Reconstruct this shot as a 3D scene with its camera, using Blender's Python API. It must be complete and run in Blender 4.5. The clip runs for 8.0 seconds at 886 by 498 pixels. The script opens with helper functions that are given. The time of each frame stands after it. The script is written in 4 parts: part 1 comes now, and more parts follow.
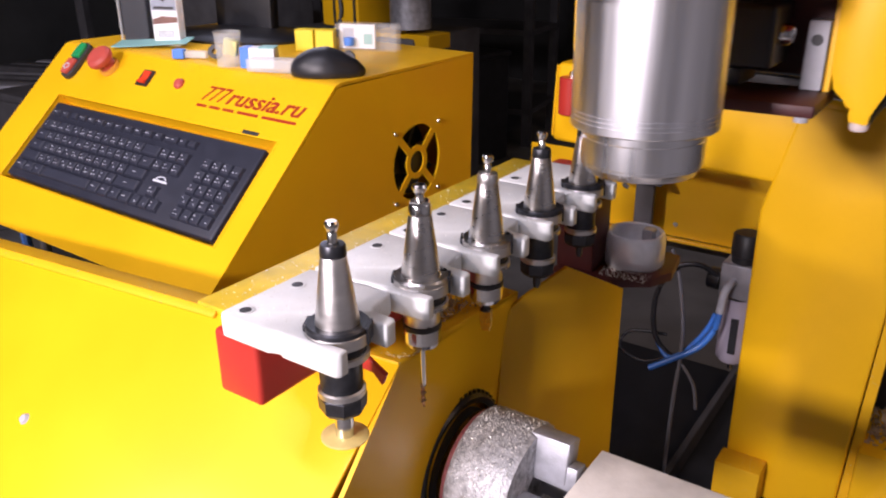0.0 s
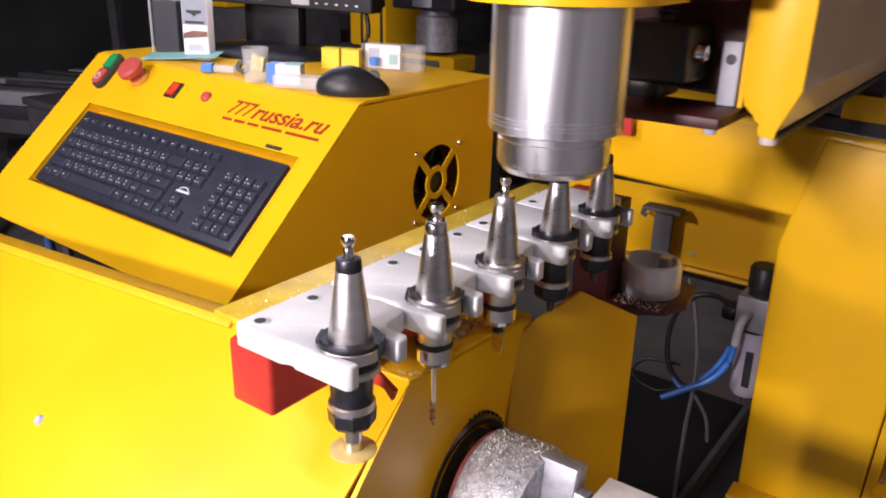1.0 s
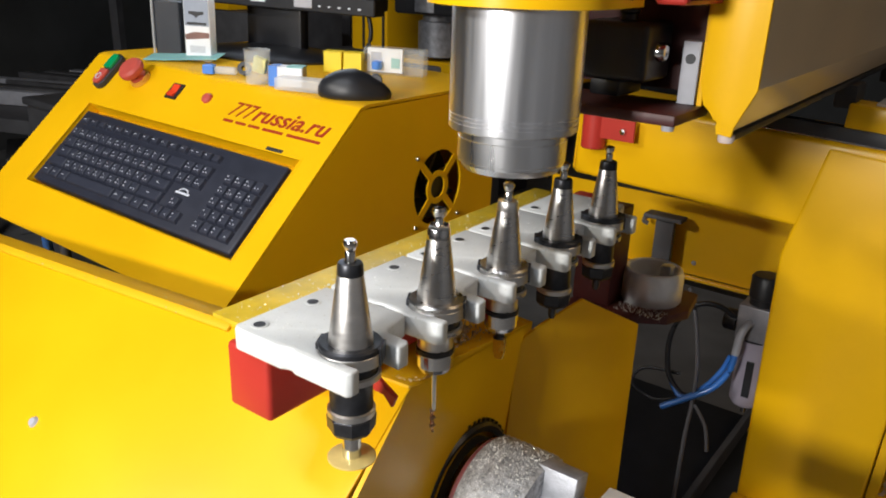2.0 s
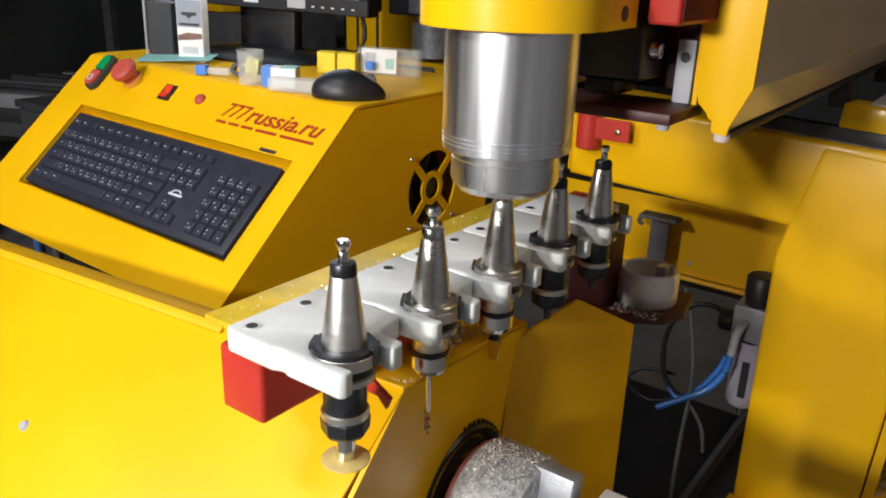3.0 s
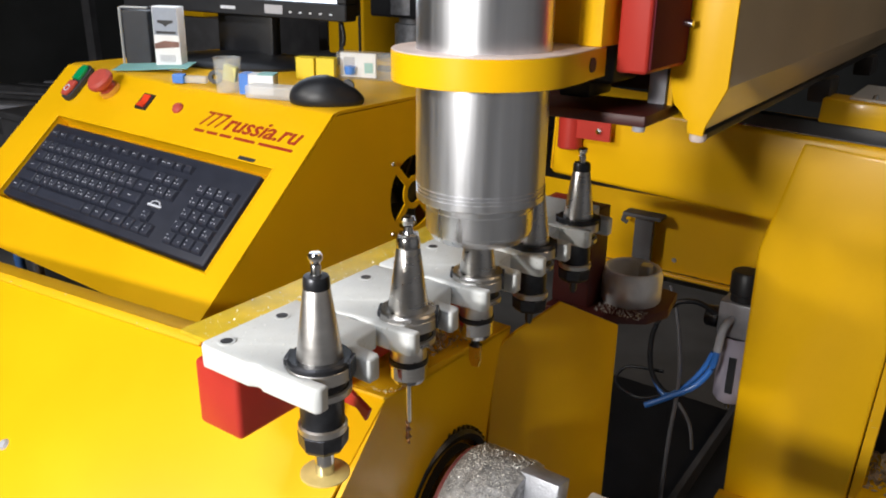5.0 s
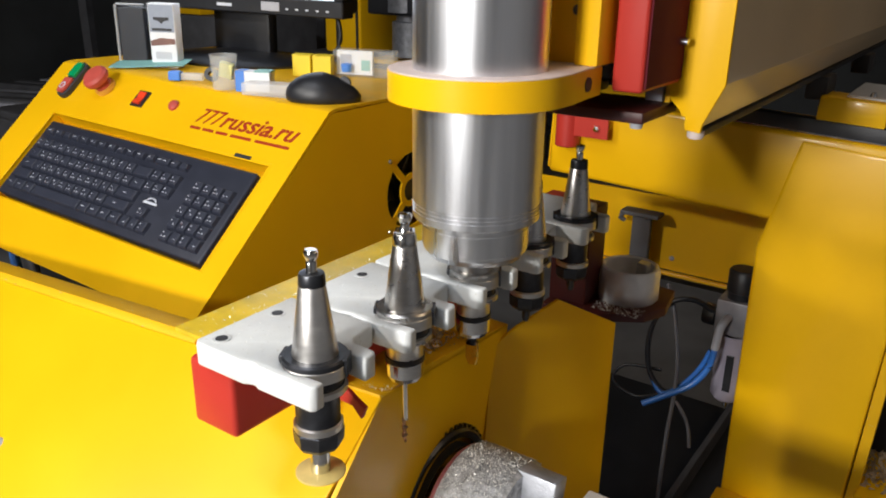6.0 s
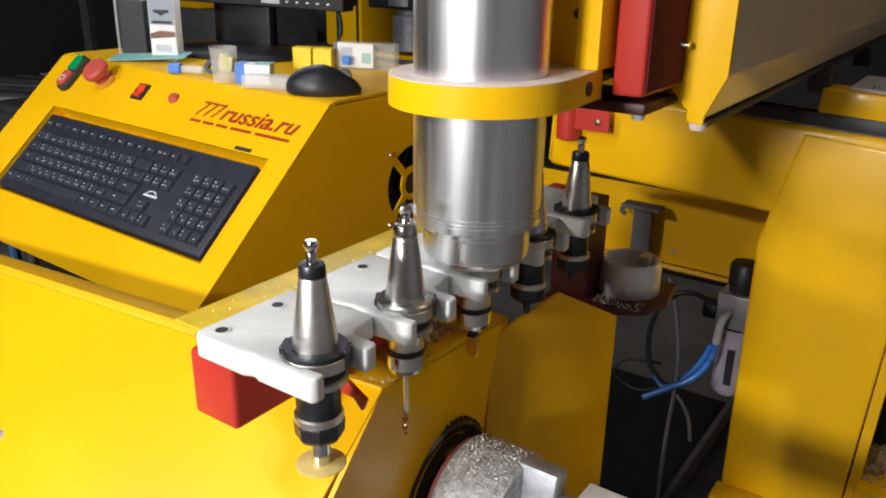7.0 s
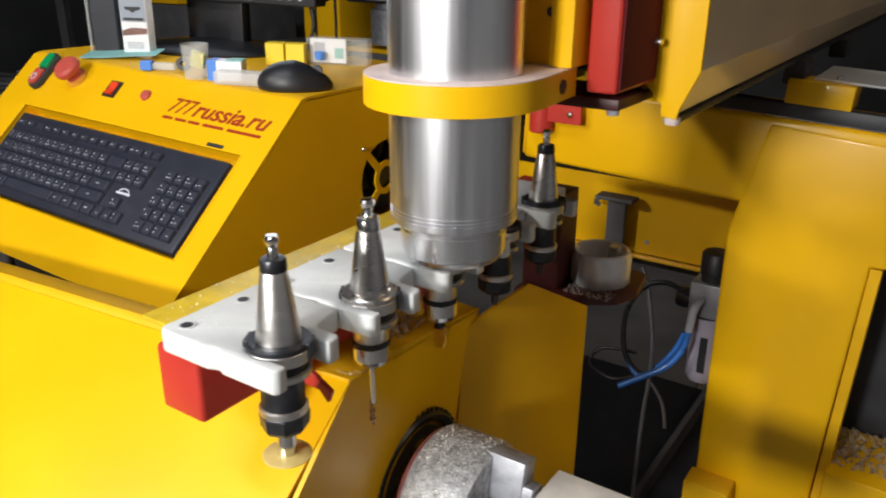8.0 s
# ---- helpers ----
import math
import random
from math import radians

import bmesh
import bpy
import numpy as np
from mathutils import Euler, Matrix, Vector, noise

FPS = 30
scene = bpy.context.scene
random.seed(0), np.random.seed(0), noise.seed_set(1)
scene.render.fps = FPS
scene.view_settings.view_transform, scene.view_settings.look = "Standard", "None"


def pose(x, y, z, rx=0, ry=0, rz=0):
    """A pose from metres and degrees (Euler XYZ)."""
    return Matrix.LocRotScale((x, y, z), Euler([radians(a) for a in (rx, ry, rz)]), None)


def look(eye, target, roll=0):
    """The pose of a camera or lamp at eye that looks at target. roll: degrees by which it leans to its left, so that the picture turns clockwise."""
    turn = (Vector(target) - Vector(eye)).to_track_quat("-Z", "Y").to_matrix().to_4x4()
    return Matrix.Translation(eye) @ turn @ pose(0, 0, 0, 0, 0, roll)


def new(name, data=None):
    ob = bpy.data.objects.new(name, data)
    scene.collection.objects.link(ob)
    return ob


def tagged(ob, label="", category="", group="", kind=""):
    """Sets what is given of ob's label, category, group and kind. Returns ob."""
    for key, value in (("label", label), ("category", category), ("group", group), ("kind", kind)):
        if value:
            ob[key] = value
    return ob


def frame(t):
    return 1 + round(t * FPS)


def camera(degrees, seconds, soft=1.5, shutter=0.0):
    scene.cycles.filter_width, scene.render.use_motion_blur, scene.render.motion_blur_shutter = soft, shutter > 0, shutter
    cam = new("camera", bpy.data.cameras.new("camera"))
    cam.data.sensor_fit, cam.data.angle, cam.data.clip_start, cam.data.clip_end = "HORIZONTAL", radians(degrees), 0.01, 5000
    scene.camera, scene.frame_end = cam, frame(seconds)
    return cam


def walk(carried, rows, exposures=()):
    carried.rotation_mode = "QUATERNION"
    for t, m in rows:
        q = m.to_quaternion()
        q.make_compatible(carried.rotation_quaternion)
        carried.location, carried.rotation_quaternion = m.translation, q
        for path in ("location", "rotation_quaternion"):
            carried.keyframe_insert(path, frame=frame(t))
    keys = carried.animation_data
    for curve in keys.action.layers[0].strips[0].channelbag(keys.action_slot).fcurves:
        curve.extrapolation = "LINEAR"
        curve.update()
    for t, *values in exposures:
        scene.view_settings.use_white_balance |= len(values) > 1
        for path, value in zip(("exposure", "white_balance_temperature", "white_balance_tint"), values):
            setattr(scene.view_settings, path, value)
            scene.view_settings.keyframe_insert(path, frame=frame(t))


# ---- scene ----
cam = camera(59.0, 8.0, soft=1.9, shutter=1.0)

# the camera's path: seconds, eye, target, roll
PATH = [
    (0, (0.317, -0.333, 0.234), (-0.745, 1.186, -0.517), -0.6),
    (0.5, (0.322, -0.334, 0.236), (-0.774, 1.173, -0.49), 0.3),
    (1, (0.322, -0.337, 0.235), (-0.788, 1.172, -0.466), 1.2),
    (1.5, (0.319, -0.335, 0.234), (-0.795, 1.175, -0.457), 1.8),
    (3, (0.314, -0.33, 0.229), (-0.787, 1.194, -0.453), 1.9),
    (3.5, (0.317, -0.325, 0.233), (-0.781, 1.201, -0.45), 1.5),
    (4, (0.318, -0.324, 0.235), (-0.773, 1.207, -0.447), 1.1),
    (4.5, (0.319, -0.321, 0.235), (-0.767, 1.214, -0.448), 0.8),
    (6, (0.318, -0.316, 0.232), (-0.758, 1.224, -0.455), 0.8),
    (6.5, (0.318, -0.315, 0.232), (-0.759, 1.22, -0.463), 0.8),
    (7, (0.317, -0.315, 0.229), (-0.757, 1.22, -0.47), 0.8),
    (7.5, (0.321, -0.318, 0.228), (-0.739, 1.226, -0.474), 0.8),
    (8, (0.336, -0.313, 0.232), (-0.705, 1.238, -0.482), 0.4),
]
walk(cam, [(t, look(eye, target, roll)) for t, eye, target, roll in PATH],
     exposures=[(0.0, 0.27, 6450, 31), (0.95, 0.27, 6450, 31), (1.3, -0.04, 6500, 10), (8.0, -0.04, 6500, 10)])

# ---------------- light ----------------
world = bpy.data.worlds.new("world")
world.use_nodes = True
scene.world = world
world.node_tree.nodes["Background"].inputs[0].default_value = (0.55, 0.65, 0.9, 1)
world.node_tree.nodes["Background"].inputs[1].default_value = 0.02


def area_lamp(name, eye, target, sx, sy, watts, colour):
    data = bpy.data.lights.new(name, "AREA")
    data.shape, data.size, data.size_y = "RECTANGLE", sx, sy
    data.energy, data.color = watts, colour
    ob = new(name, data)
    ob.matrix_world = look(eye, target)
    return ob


area_lamp("work_lamp_light", (-0.04, -1.55, 0.46), (0.14, 0.6, -0.18), 0.20, 0.16, 36, (1.0, 0.975, 0.93))
area_lamp("side_lamp_light", (-1.05, -1.60, 1.05), (0, 0.5, -0.1), 0.14, 0.14, 20, (1.0, 0.965, 0.90))
# Unseen overhead fill, added to brighten tops, floor and reflecting metal.
area_lamp("hall_fill_light", (-0.25, -1.5, 2.6), (-0.1, -1.0, 0), 1.6, 0.3, 36, (0.90, 0.93, 1.0))
# Added warm fill that tints the shaded right-facing sides orange.
area_lamp("far_fill_light", (2.2, 1.2, 2.3), (0.2, 0.4, 0), 1.2, 0.3, 10, (1.0, 0.74, 0.46))


# ---------------- materials ----------------
def nodes_of(name):
    m = bpy.data.materials.new(name)
    m.use_nodes = True
    return m, m.node_tree, m.node_tree.nodes["Principled BSDF"]


def mat(name, colour, rough=0.5, metal=0.0, vary=0.12, scale=30.0, bump=0.0, fine=400.0, coat=0.0, dirt=None, dirt_amount=0.0, emit=0.0, spec=0.5):
    """A principled material with colour drift at two scales, roughness wear and fine relief."""
    m, tree, p = nodes_of(name)
    n, link = tree.nodes, tree.links.new
    co = n.new("ShaderNodeTexCoord")
    big = n.new("ShaderNodeTexNoise")
    big.inputs["Scale"].default_value, big.inputs["Detail"].default_value = scale, 4
    link(co.outputs["Object"], big.inputs["Vector"])
    small = n.new("ShaderNodeTexNoise")
    small.inputs["Scale"].default_value, small.inputs["Detail"].default_value = fine, 3
    link(co.outputs["Object"], small.inputs["Vector"])
    ramp = n.new("ShaderNodeMapRange")
    ramp.inputs["From Min"].default_value, ramp.inputs["From Max"].default_value = 0.3, 0.7
    ramp.inputs["To Min"].default_value, ramp.inputs["To Max"].default_value = 1 - vary, 1 + vary * 0.5
    link(big.outputs["Fac"], ramp.inputs["Value"])
    mul = n.new("ShaderNodeMix")
    mul.data_type, mul.blend_type = "RGBA", "MULTIPLY"
    mul.inputs["Factor"].default_value = 1
    mul.inputs["A"].default_value = (*colour, 1)
    link(ramp.outputs["Result"], mul.inputs["B"])
    out = mul.outputs["Result"]
    if dirt:
        thr = n.new("ShaderNodeMapRange")
        thr.inputs["From Min"].default_value, thr.inputs["From Max"].default_value = 0.62 - dirt_amount, 0.72
        link(small.outputs["Fac"], thr.inputs["Value"])
        mixd = n.new("ShaderNodeMix")
        mixd.data_type = "RGBA"
        link(thr.outputs["Result"], mixd.inputs["Factor"])
        link(out, mixd.inputs["A"])
        mixd.inputs["B"].default_value = (*dirt, 1)
        out = mixd.outputs["Result"]
    link(out, p.inputs["Base Color"])
    rr = n.new("ShaderNodeMapRange")
    rr.inputs["To Min"].default_value, rr.inputs["To Max"].default_value = max(0.02, rough - 0.06), min(1, rough + 0.08)
    link(big.outputs["Fac"], rr.inputs["Value"])
    link(rr.outputs["Result"], p.inputs["Roughness"])
    p.inputs["Metallic"].default_value = metal
    p.inputs["Coat Weight"].default_value = coat
    p.inputs["Coat Roughness"].default_value = 0.12
    p.inputs["Specular IOR Level"].default_value = spec
    if bump:
        b = n.new("ShaderNodeBump")
        b.inputs["Strength"].default_value, b.inputs["Distance"].default_value = bump, 0.001
        link(small.outputs["Fac"], b.inputs["Height"])
        link(b.outputs["Normal"], p.inputs["Normal"])
    if emit:
        p.inputs["Emission Color"].default_value = (*colour, 1)
        p.inputs["Emission Strength"].default_value = emit
    return m


def clear(name, tint=(1, 1, 1), rough=0.08, alpha=0.3):
    """Thin clear plastic."""
    m, tree, p = nodes_of(name)
    p.inputs["Base Color"].default_value = (*tint, 1)
    p.inputs["Roughness"].default_value = rough
    p.inputs["Alpha"].default_value = alpha
    return m


def brushed(name, colour, rough, stretch, scale=60.0):
    """Turned or brushed metal: noise drawn out along the lay of the tool."""
    m, tree, p = nodes_of(name)
    n, link = tree.nodes, tree.links.new
    co, mp = n.new("ShaderNodeTexCoord"), n.new("ShaderNodeMapping")
    mp.inputs["Scale"].default_value = stretch
    link(co.outputs["Object"], mp.inputs["Vector"])
    t = n.new("ShaderNodeTexNoise")
    t.inputs["Scale"].default_value, t.inputs["Detail"].default_value = scale, 6
    link(mp.outputs["Vector"], t.inputs["Vector"])
    r = n.new("ShaderNodeMapRange")
    r.inputs["To Min"].default_value, r.inputs["To Max"].default_value = rough - 0.1, rough + 0.14
    link(t.outputs["Fac"], r.inputs["Value"])
    link(r.outputs["Result"], p.inputs["Roughness"])
    c = n.new("ShaderNodeMix")
    c.data_type = "RGBA"
    link(t.outputs["Fac"], c.inputs["Factor"])
    c.inputs["A"].default_value = (*[v * 0.75 for v in colour], 1)
    c.inputs["B"].default_value = (*colour, 1)
    link(c.outputs["Result"], p.inputs["Base Color"])
    p.inputs["Metallic"].default_value = 1
    b = n.new("ShaderNodeBump")
    b.inputs["Strength"].default_value, b.inputs["Distance"].default_value = 0.08, 0.0005
    link(t.outputs["Fac"], b.inputs["Height"])
    link(b.outputs["Normal"], p.inputs["Normal"])
    return m


YELLOW = mat("yellow_paint", (0.87, 0.482, 0.003), 0.34, vary=0.08, scale=6, bump=0.03, fine=220, coat=0.15, spec=0.32)
YELLOW_DUSTY = mat("yellow_paint_dusty", (0.82, 0.455, 0.01), 0.45, vary=0.1, scale=14, bump=0.05, fine=260, dirt=(0.72, 0.58, 0.25), dirt_amount=-0.06, spec=0.15)
RED = mat("red_paint", (0.47, 0.035, 0.024), 0.42, vary=0.1, scale=20, bump=0.04, fine=250, coat=0.1, spec=0.35)
# Base darkened to carry the shadow that bracket and post stand in.
MAROON = mat("shade_darkened_red", (0.062, 0.009, 0.009), 0.5, vary=0.2, scale=30, bump=0.08, fine=300)
WHITE_PLASTIC = mat("white_acetal", (0.69, 0.71, 0.71), 0.42, vary=0.08, scale=40, bump=0.06, fine=420, dirt=(0.52, 0.52, 0.48), dirt_amount=-0.02)
WHITE_PAPER = mat("white_card", (0.8, 0.82, 0.85), 0.6, vary=0.06, scale=60)
BLACK = mat("black_plastic", (0.015, 0.016, 0.02), 0.42, vary=0.2, scale=60, bump=0.05, fine=900)
KEYBOARD = mat("keyboard_plastic", (0.022, 0.025, 0.04), 0.45, vary=0.15, scale=40, bump=0.05, fine=1200)
KEYCAP = mat("keycap_plastic", (0.025, 0.029, 0.047), 0.5, vary=0.1, scale=80, bump=0.04, fine=1500)
LEGEND = mat("white_print", (0.62, 0.65, 0.72), 0.6, vary=0.02)
BLUED = mat("blackened_steel", (0.05, 0.052, 0.06), 0.33, metal=0.7, vary=0.3, scale=90, bump=0.08, fine=900)
STEEL = brushed("ground_steel", (0.82, 0.80, 0.78), 0.36, (1, 1, 3), 90)
CHROME = brushed("polished_steel", (0.78, 0.77, 0.76), 0.14, (1, 1, 6), 60)
SPINDLE = brushed("spindle_steel", (0.90, 0.91, 0.95), 0.33, (1.5, 1.5, 0.05), 70)
ALU = mat("cast_aluminium", (0.46, 0.475, 0.52), 0.46, metal=0.6, vary=0.3, scale=60, bump=0.3, fine=500)
DUST_YELLOW = mat("dust_caked_paint", (0.62, 0.50, 0.27), 0.75, vary=0.25, scale=90, bump=0.4, fine=420, dirt=(0.80, 0.74, 0.62), dirt_amount=0.02)
SHEET = mat("oily_yellow_sheet", (0.66, 0.46, 0.025), 0.42, vary=0.3, scale=25, bump=0.05, fine=300, coat=0.1, spec=0.3, dirt=(0.72, 0.64, 0.42), dirt_amount=-0.03)
SWARF_ALU = mat("swarf_covered_metal", (0.5, 0.51, 0.53), 0.5, metal=0.5, vary=0.5, scale=150, bump=0.8, fine=420, dirt=(0.78, 0.78, 0.80), dirt_amount=0.04)
DARK = mat("dark_steel", (0.03, 0.031, 0.036), 0.5, vary=0.3, scale=20, bump=0.05, fine=300)
DARK_GREY = mat("dark_grey_paint", (0.10, 0.10, 0.108), 0.6, vary=0.3, scale=12, bump=0.05)
GREY = mat("grey_plastic", (0.42, 0.43, 0.48), 0.45, vary=0.12, scale=50)
DULL_GREY = mat("dusty_grey_rubber", (0.15, 0.15, 0.17), 0.5, vary=0.2, scale=50)
SOCKET = mat("turned_aluminium", (0.78, 0.79, 0.82), 0.3, metal=0.3, vary=0.12, scale=60, bump=0.1, fine=400)
# Pale so that steel and glossy paint have something bright to reflect.
REFLECT_WALL = mat("reflector_wall", (0.42, 0.43, 0.45), 0.85, vary=0.3, scale=2, bump=0.1, fine=40)
FLOOR = mat("sooty_concrete", (0.24, 0.235, 0.23), 0.7, vary=0.4, scale=3, bump=0.3, fine=60)
# Near-black base puts the dimness of the hall into the colour.
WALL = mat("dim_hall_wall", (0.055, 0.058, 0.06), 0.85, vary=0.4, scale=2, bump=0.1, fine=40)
GREEN = mat("green_button", (0.0, 0.28, 0.09), 0.35, vary=0.05)
RED_BUTTON = mat("red_button", (0.5, 0.075, 0.055), 0.55, vary=0.08, scale=60)
RED_GLOW = mat("lit_red_switch", (0.75, 0.06, 0.02), 0.2, vary=0.02, emit=0.12)
RED_PRINT = mat("red_print", (0.36, 0.022, 0.006), 0.5, vary=0.03)
BLUE_HOSE = mat("blue_hose", (0.03, 0.16, 0.55), 0.3, vary=0.08, coat=0.3)
BLUE = mat("blue_plastic", (0.08, 0.25, 0.75), 0.4, vary=0.08)
TEAL = mat("teal_sheet", (0.25, 0.52, 0.5), 0.6, vary=0.06, scale=40)
BRASS = mat("brass", (0.75, 0.52, 0.12), 0.25, metal=1, vary=0.1, scale=90)
PINK = mat("dusty_red_rim", (0.34, 0.10, 0.10), 0.6, vary=0.3, scale=120, bump=0.3, fine=400)
# Yellow base stands in for the front cover mirrored in the disc.
DISC = mat("mirrored_yellow", (0.78, 0.60, 0.22), 0.35, metal=0.25, vary=0.12, scale=90)
BARE = mat("bare_pinkish_face", (0.72, 0.60, 0.56), 0.55, vary=0.1, scale=50, bump=0.1, fine=500)
NOSE = brushed("polished_nose", (0.90, 0.91, 0.94), 0.27, (1.5, 1.5, 0.2), 50)
BOARD = mat("pale_board", (0.68, 0.64, 0.58), 0.65, vary=0.15, scale=40, bump=0.2, fine=300)
CHIPS = mat("wood_chips", (0.45, 0.33, 0.2), 0.8, vary=0.5, scale=120, bump=0.8, fine=300)
# Base lightened and greyed to carry the sheen on the arm's right side.
ARM_PAINT = mat("sheen_lightened_yellow", (0.74, 0.60, 0.40), 0.38, vary=0.12, scale=5, bump=0.03, fine=200, coat=0.6)
PALE_YELLOW = mat("yellow_card", (0.85, 0.66, 0.02), 0.5, vary=0.05)
LID = clear("clear_lid", (0.3, 0.33, 0.4), 0.1, 0.06)
CUP = clear("clear_plastic", (0.9, 0.92, 0.9), 0.15, 0.17)
FROST = clear("frosted_plastic", (0.8, 0.82, 0.84), 0.35, 0.38)
SCREEN = mat("lit_screen", (0.75, 0.85, 1.0), 0.3, vary=0.02, emit=1.6)


# ---------------- mesh helpers ----------------
def part(name, bm, material, parent=None, label="", smooth=None):
    """Links a bmesh as one mesh object, under parent if given."""
    if smooth is not None:
        lim = radians(smooth)
        for e in bm.edges:
            e.smooth = len(e.link_faces) == 2 and e.calc_face_angle(0) < lim
        for f in bm.faces:
            f.smooth = True
    me = bpy.data.meshes.new(name)
    bm.to_mesh(me)
    bm.free()
    me.materials.append(material)
    ob = new(name, me)
    if parent:
        ob.parent = parent
    if label:
        ob["label"] = label
    return ob


def empty(name, m=None):
    ob = new(name)
    ob.empty_display_size = 0.02
    if m is not None:
        ob.matrix_world = m
    return ob


def box(x0, x1, y0, y1, z0, z1, bevel=0.0, seg=2, m=None, bm=None):
    """A bevelled block; adds to bm if given."""
    own = bmesh.new()
    bmesh.ops.create_cube(own, size=1)
    bmesh.ops.transform(own, matrix=Matrix.Translation(((x0 + x1) / 2, (y0 + y1) / 2, (z0 + z1) / 2)) @ Matrix.Diagonal((x1 - x0, y1 - y0, z1 - z0, 1)), verts=own.verts)
    if bevel:
        bmesh.ops.bevel(own, geom=own.edges[:], offset=bevel, segments=seg, affect="EDGES", profile=0.5)
    return join(own, m, bm)


def join(own, m, bm):
    if m is not None:
        bmesh.ops.transform(own, matrix=m, verts=own.verts)
    if bm is None:
        return own
    me = bpy.data.meshes.new("tmp")
    own.to_mesh(me)
    own.free()
    bm.from_mesh(me)
    bpy.data.meshes.remove(me)
    return bm


def lathe(profile, seg=48, m=None, bm=None):
    """Turns (radius, height) pairs round z."""
    own = bmesh.new()
    rings = []
    for r, z in profile:
        if r < 1e-6:
            rings.append([own.verts.new((0, 0, z))])
        else:
            rings.append([own.verts.new((r * math.cos(2 * math.pi * k / seg), r * math.sin(2 * math.pi * k / seg), z)) for k in range(seg)])
    for a, b in zip(rings, rings[1:]):
        for k in range(seg):
            k2 = (k + 1) % seg
            if len(a) == 1 and len(b) == 1:
                continue
            if len(a) == 1:
                own.faces.new((a[0], b[k2], b[k]))
            elif len(b) == 1:
                own.faces.new((a[k], a[k2], b[0]))
            else:
                own.faces.new((a[k], a[k2], b[k2], b[k]))
    bmesh.ops.recalc_face_normals(own, faces=own.faces)
    return join(own, m, bm)


def prism(outline, depth, bevel=0.0, m=None, bm=None, seg=2):
    """An outline in x, y, raised by depth along z."""
    own = bmesh.new()
    f = own.faces.new([own.verts.new((x, y, 0)) for x, y in outline])
    r = bmesh.ops.extrude_face_region(own, geom=[f])
    bmesh.ops.translate(own, vec=(0, 0, depth), verts=[g for g in r["geom"] if isinstance(g, bmesh.types.BMVert)])
    bmesh.ops.recalc_face_normals(own, faces=own.faces)
    if bevel:
        bmesh.ops.bevel(own, geom=own.edges[:], offset=bevel, segments=seg, affect="EDGES", profile=0.5)
    return join(own, m, bm)


def tube(points, r, seg=10, bm=None, smooth_steps=6):
    """A round hose through points, glided by a spline."""
    pts = [Vector(p) for p in points]
    path = []
    for i in range(len(pts) - 1):
        p0, p1, p2, p3 = pts[max(i - 1, 0)], pts[i], pts[i + 1], pts[min(i + 2, len(pts) - 1)]
        for k in range(smooth_steps):
            t = k / smooth_steps
            path.append(0.5 * ((2 * p1) + (p2 - p0) * t + (2 * p0 - 5 * p1 + 4 * p2 - p3) * t * t + (3 * p1 - p0 - 3 * p2 + p3) * t ** 3))
    path.append(pts[-1])
    own = bmesh.new()
    rings, side = [], Vector((0.3, 0.2, 1)).normalized()
    for i, p in enumerate(path):
        d = (path[min(i + 1, len(path) - 1)] - path[max(i - 1, 0)]).normalized()
        a = d.cross(side).normalized()
        b = d.cross(a)
        rings.append([own.verts.new(p + r * (a * math.cos(2 * math.pi * k / seg) + b * math.sin(2 * math.pi * k / seg))) for k in range(seg)])
    for a, b in zip(rings, rings[1:]):
        for k in range(seg):
            own.faces.new((a[k], a[(k + 1) % seg], b[(k + 1) % seg], b[k]))
    own.faces.new(rings[0])
    own.faces.new(rings[-1])
    bmesh.ops.recalc_face_normals(own, faces=own.faces)
    return join(own, None, bm)


def basis(origin, u, v):
    """A pose whose x runs along u and y along v."""
    u, v = Vector(u).normalized(), Vector(v).normalized()
    w = u.cross(v).normalized()
    m = Matrix((u, v, w)).transposed().to_4x4()
    m.translation = origin
    return m


def text(name, body, width, height, m, material, parent, shear=0.0, heavy=0.0, extrude=0.0003):
    """Lettering of that width and height, its foot at the pose m; heavy thickens the strokes."""
    c = bpy.data.curves.new(name, "FONT")
    c.body, c.size, c.shear, c.offset = body, 1, shear, heavy
    c.extrude = extrude
    tmp = bpy.data.objects.new("tmp", c)
    scene.collection.objects.link(tmp)
    dep = bpy.context.evaluated_depsgraph_get()
    me = bpy.data.meshes.new_from_object(tmp.evaluated_get(dep))
    bpy.data.objects.remove(tmp)
    xs, ys = [v.co.x for v in me.vertices], [v.co.y for v in me.vertices]
    fit = Matrix.Diagonal((width / (max(xs) - min(xs)), height / (max(ys) - min(ys)), 1, 1))
    me.transform(m @ fit @ Matrix.Translation((-min(xs), -min(ys), 0)))
    me.materials.clear()
    me.materials.append(material)
    ob = new(name, me)
    ob.parent = parent
    return ob


R90X = Matrix.Rotation(radians(90), 4, "X")     # z up -> towards -y
R90Y = Matrix.Rotation(radians(90), 4, "Y")     # z up -> towards +x

# ---------------- setting: the dim hall ----------------
FLOOR_Z = -1.02
hall_floor = tagged(part("floor", box(-5, 3, -3, 6, FLOOR_Z - 0.1, FLOOR_Z), FLOOR), "dark sooty concrete workshop floor", "floor", kind="structure")
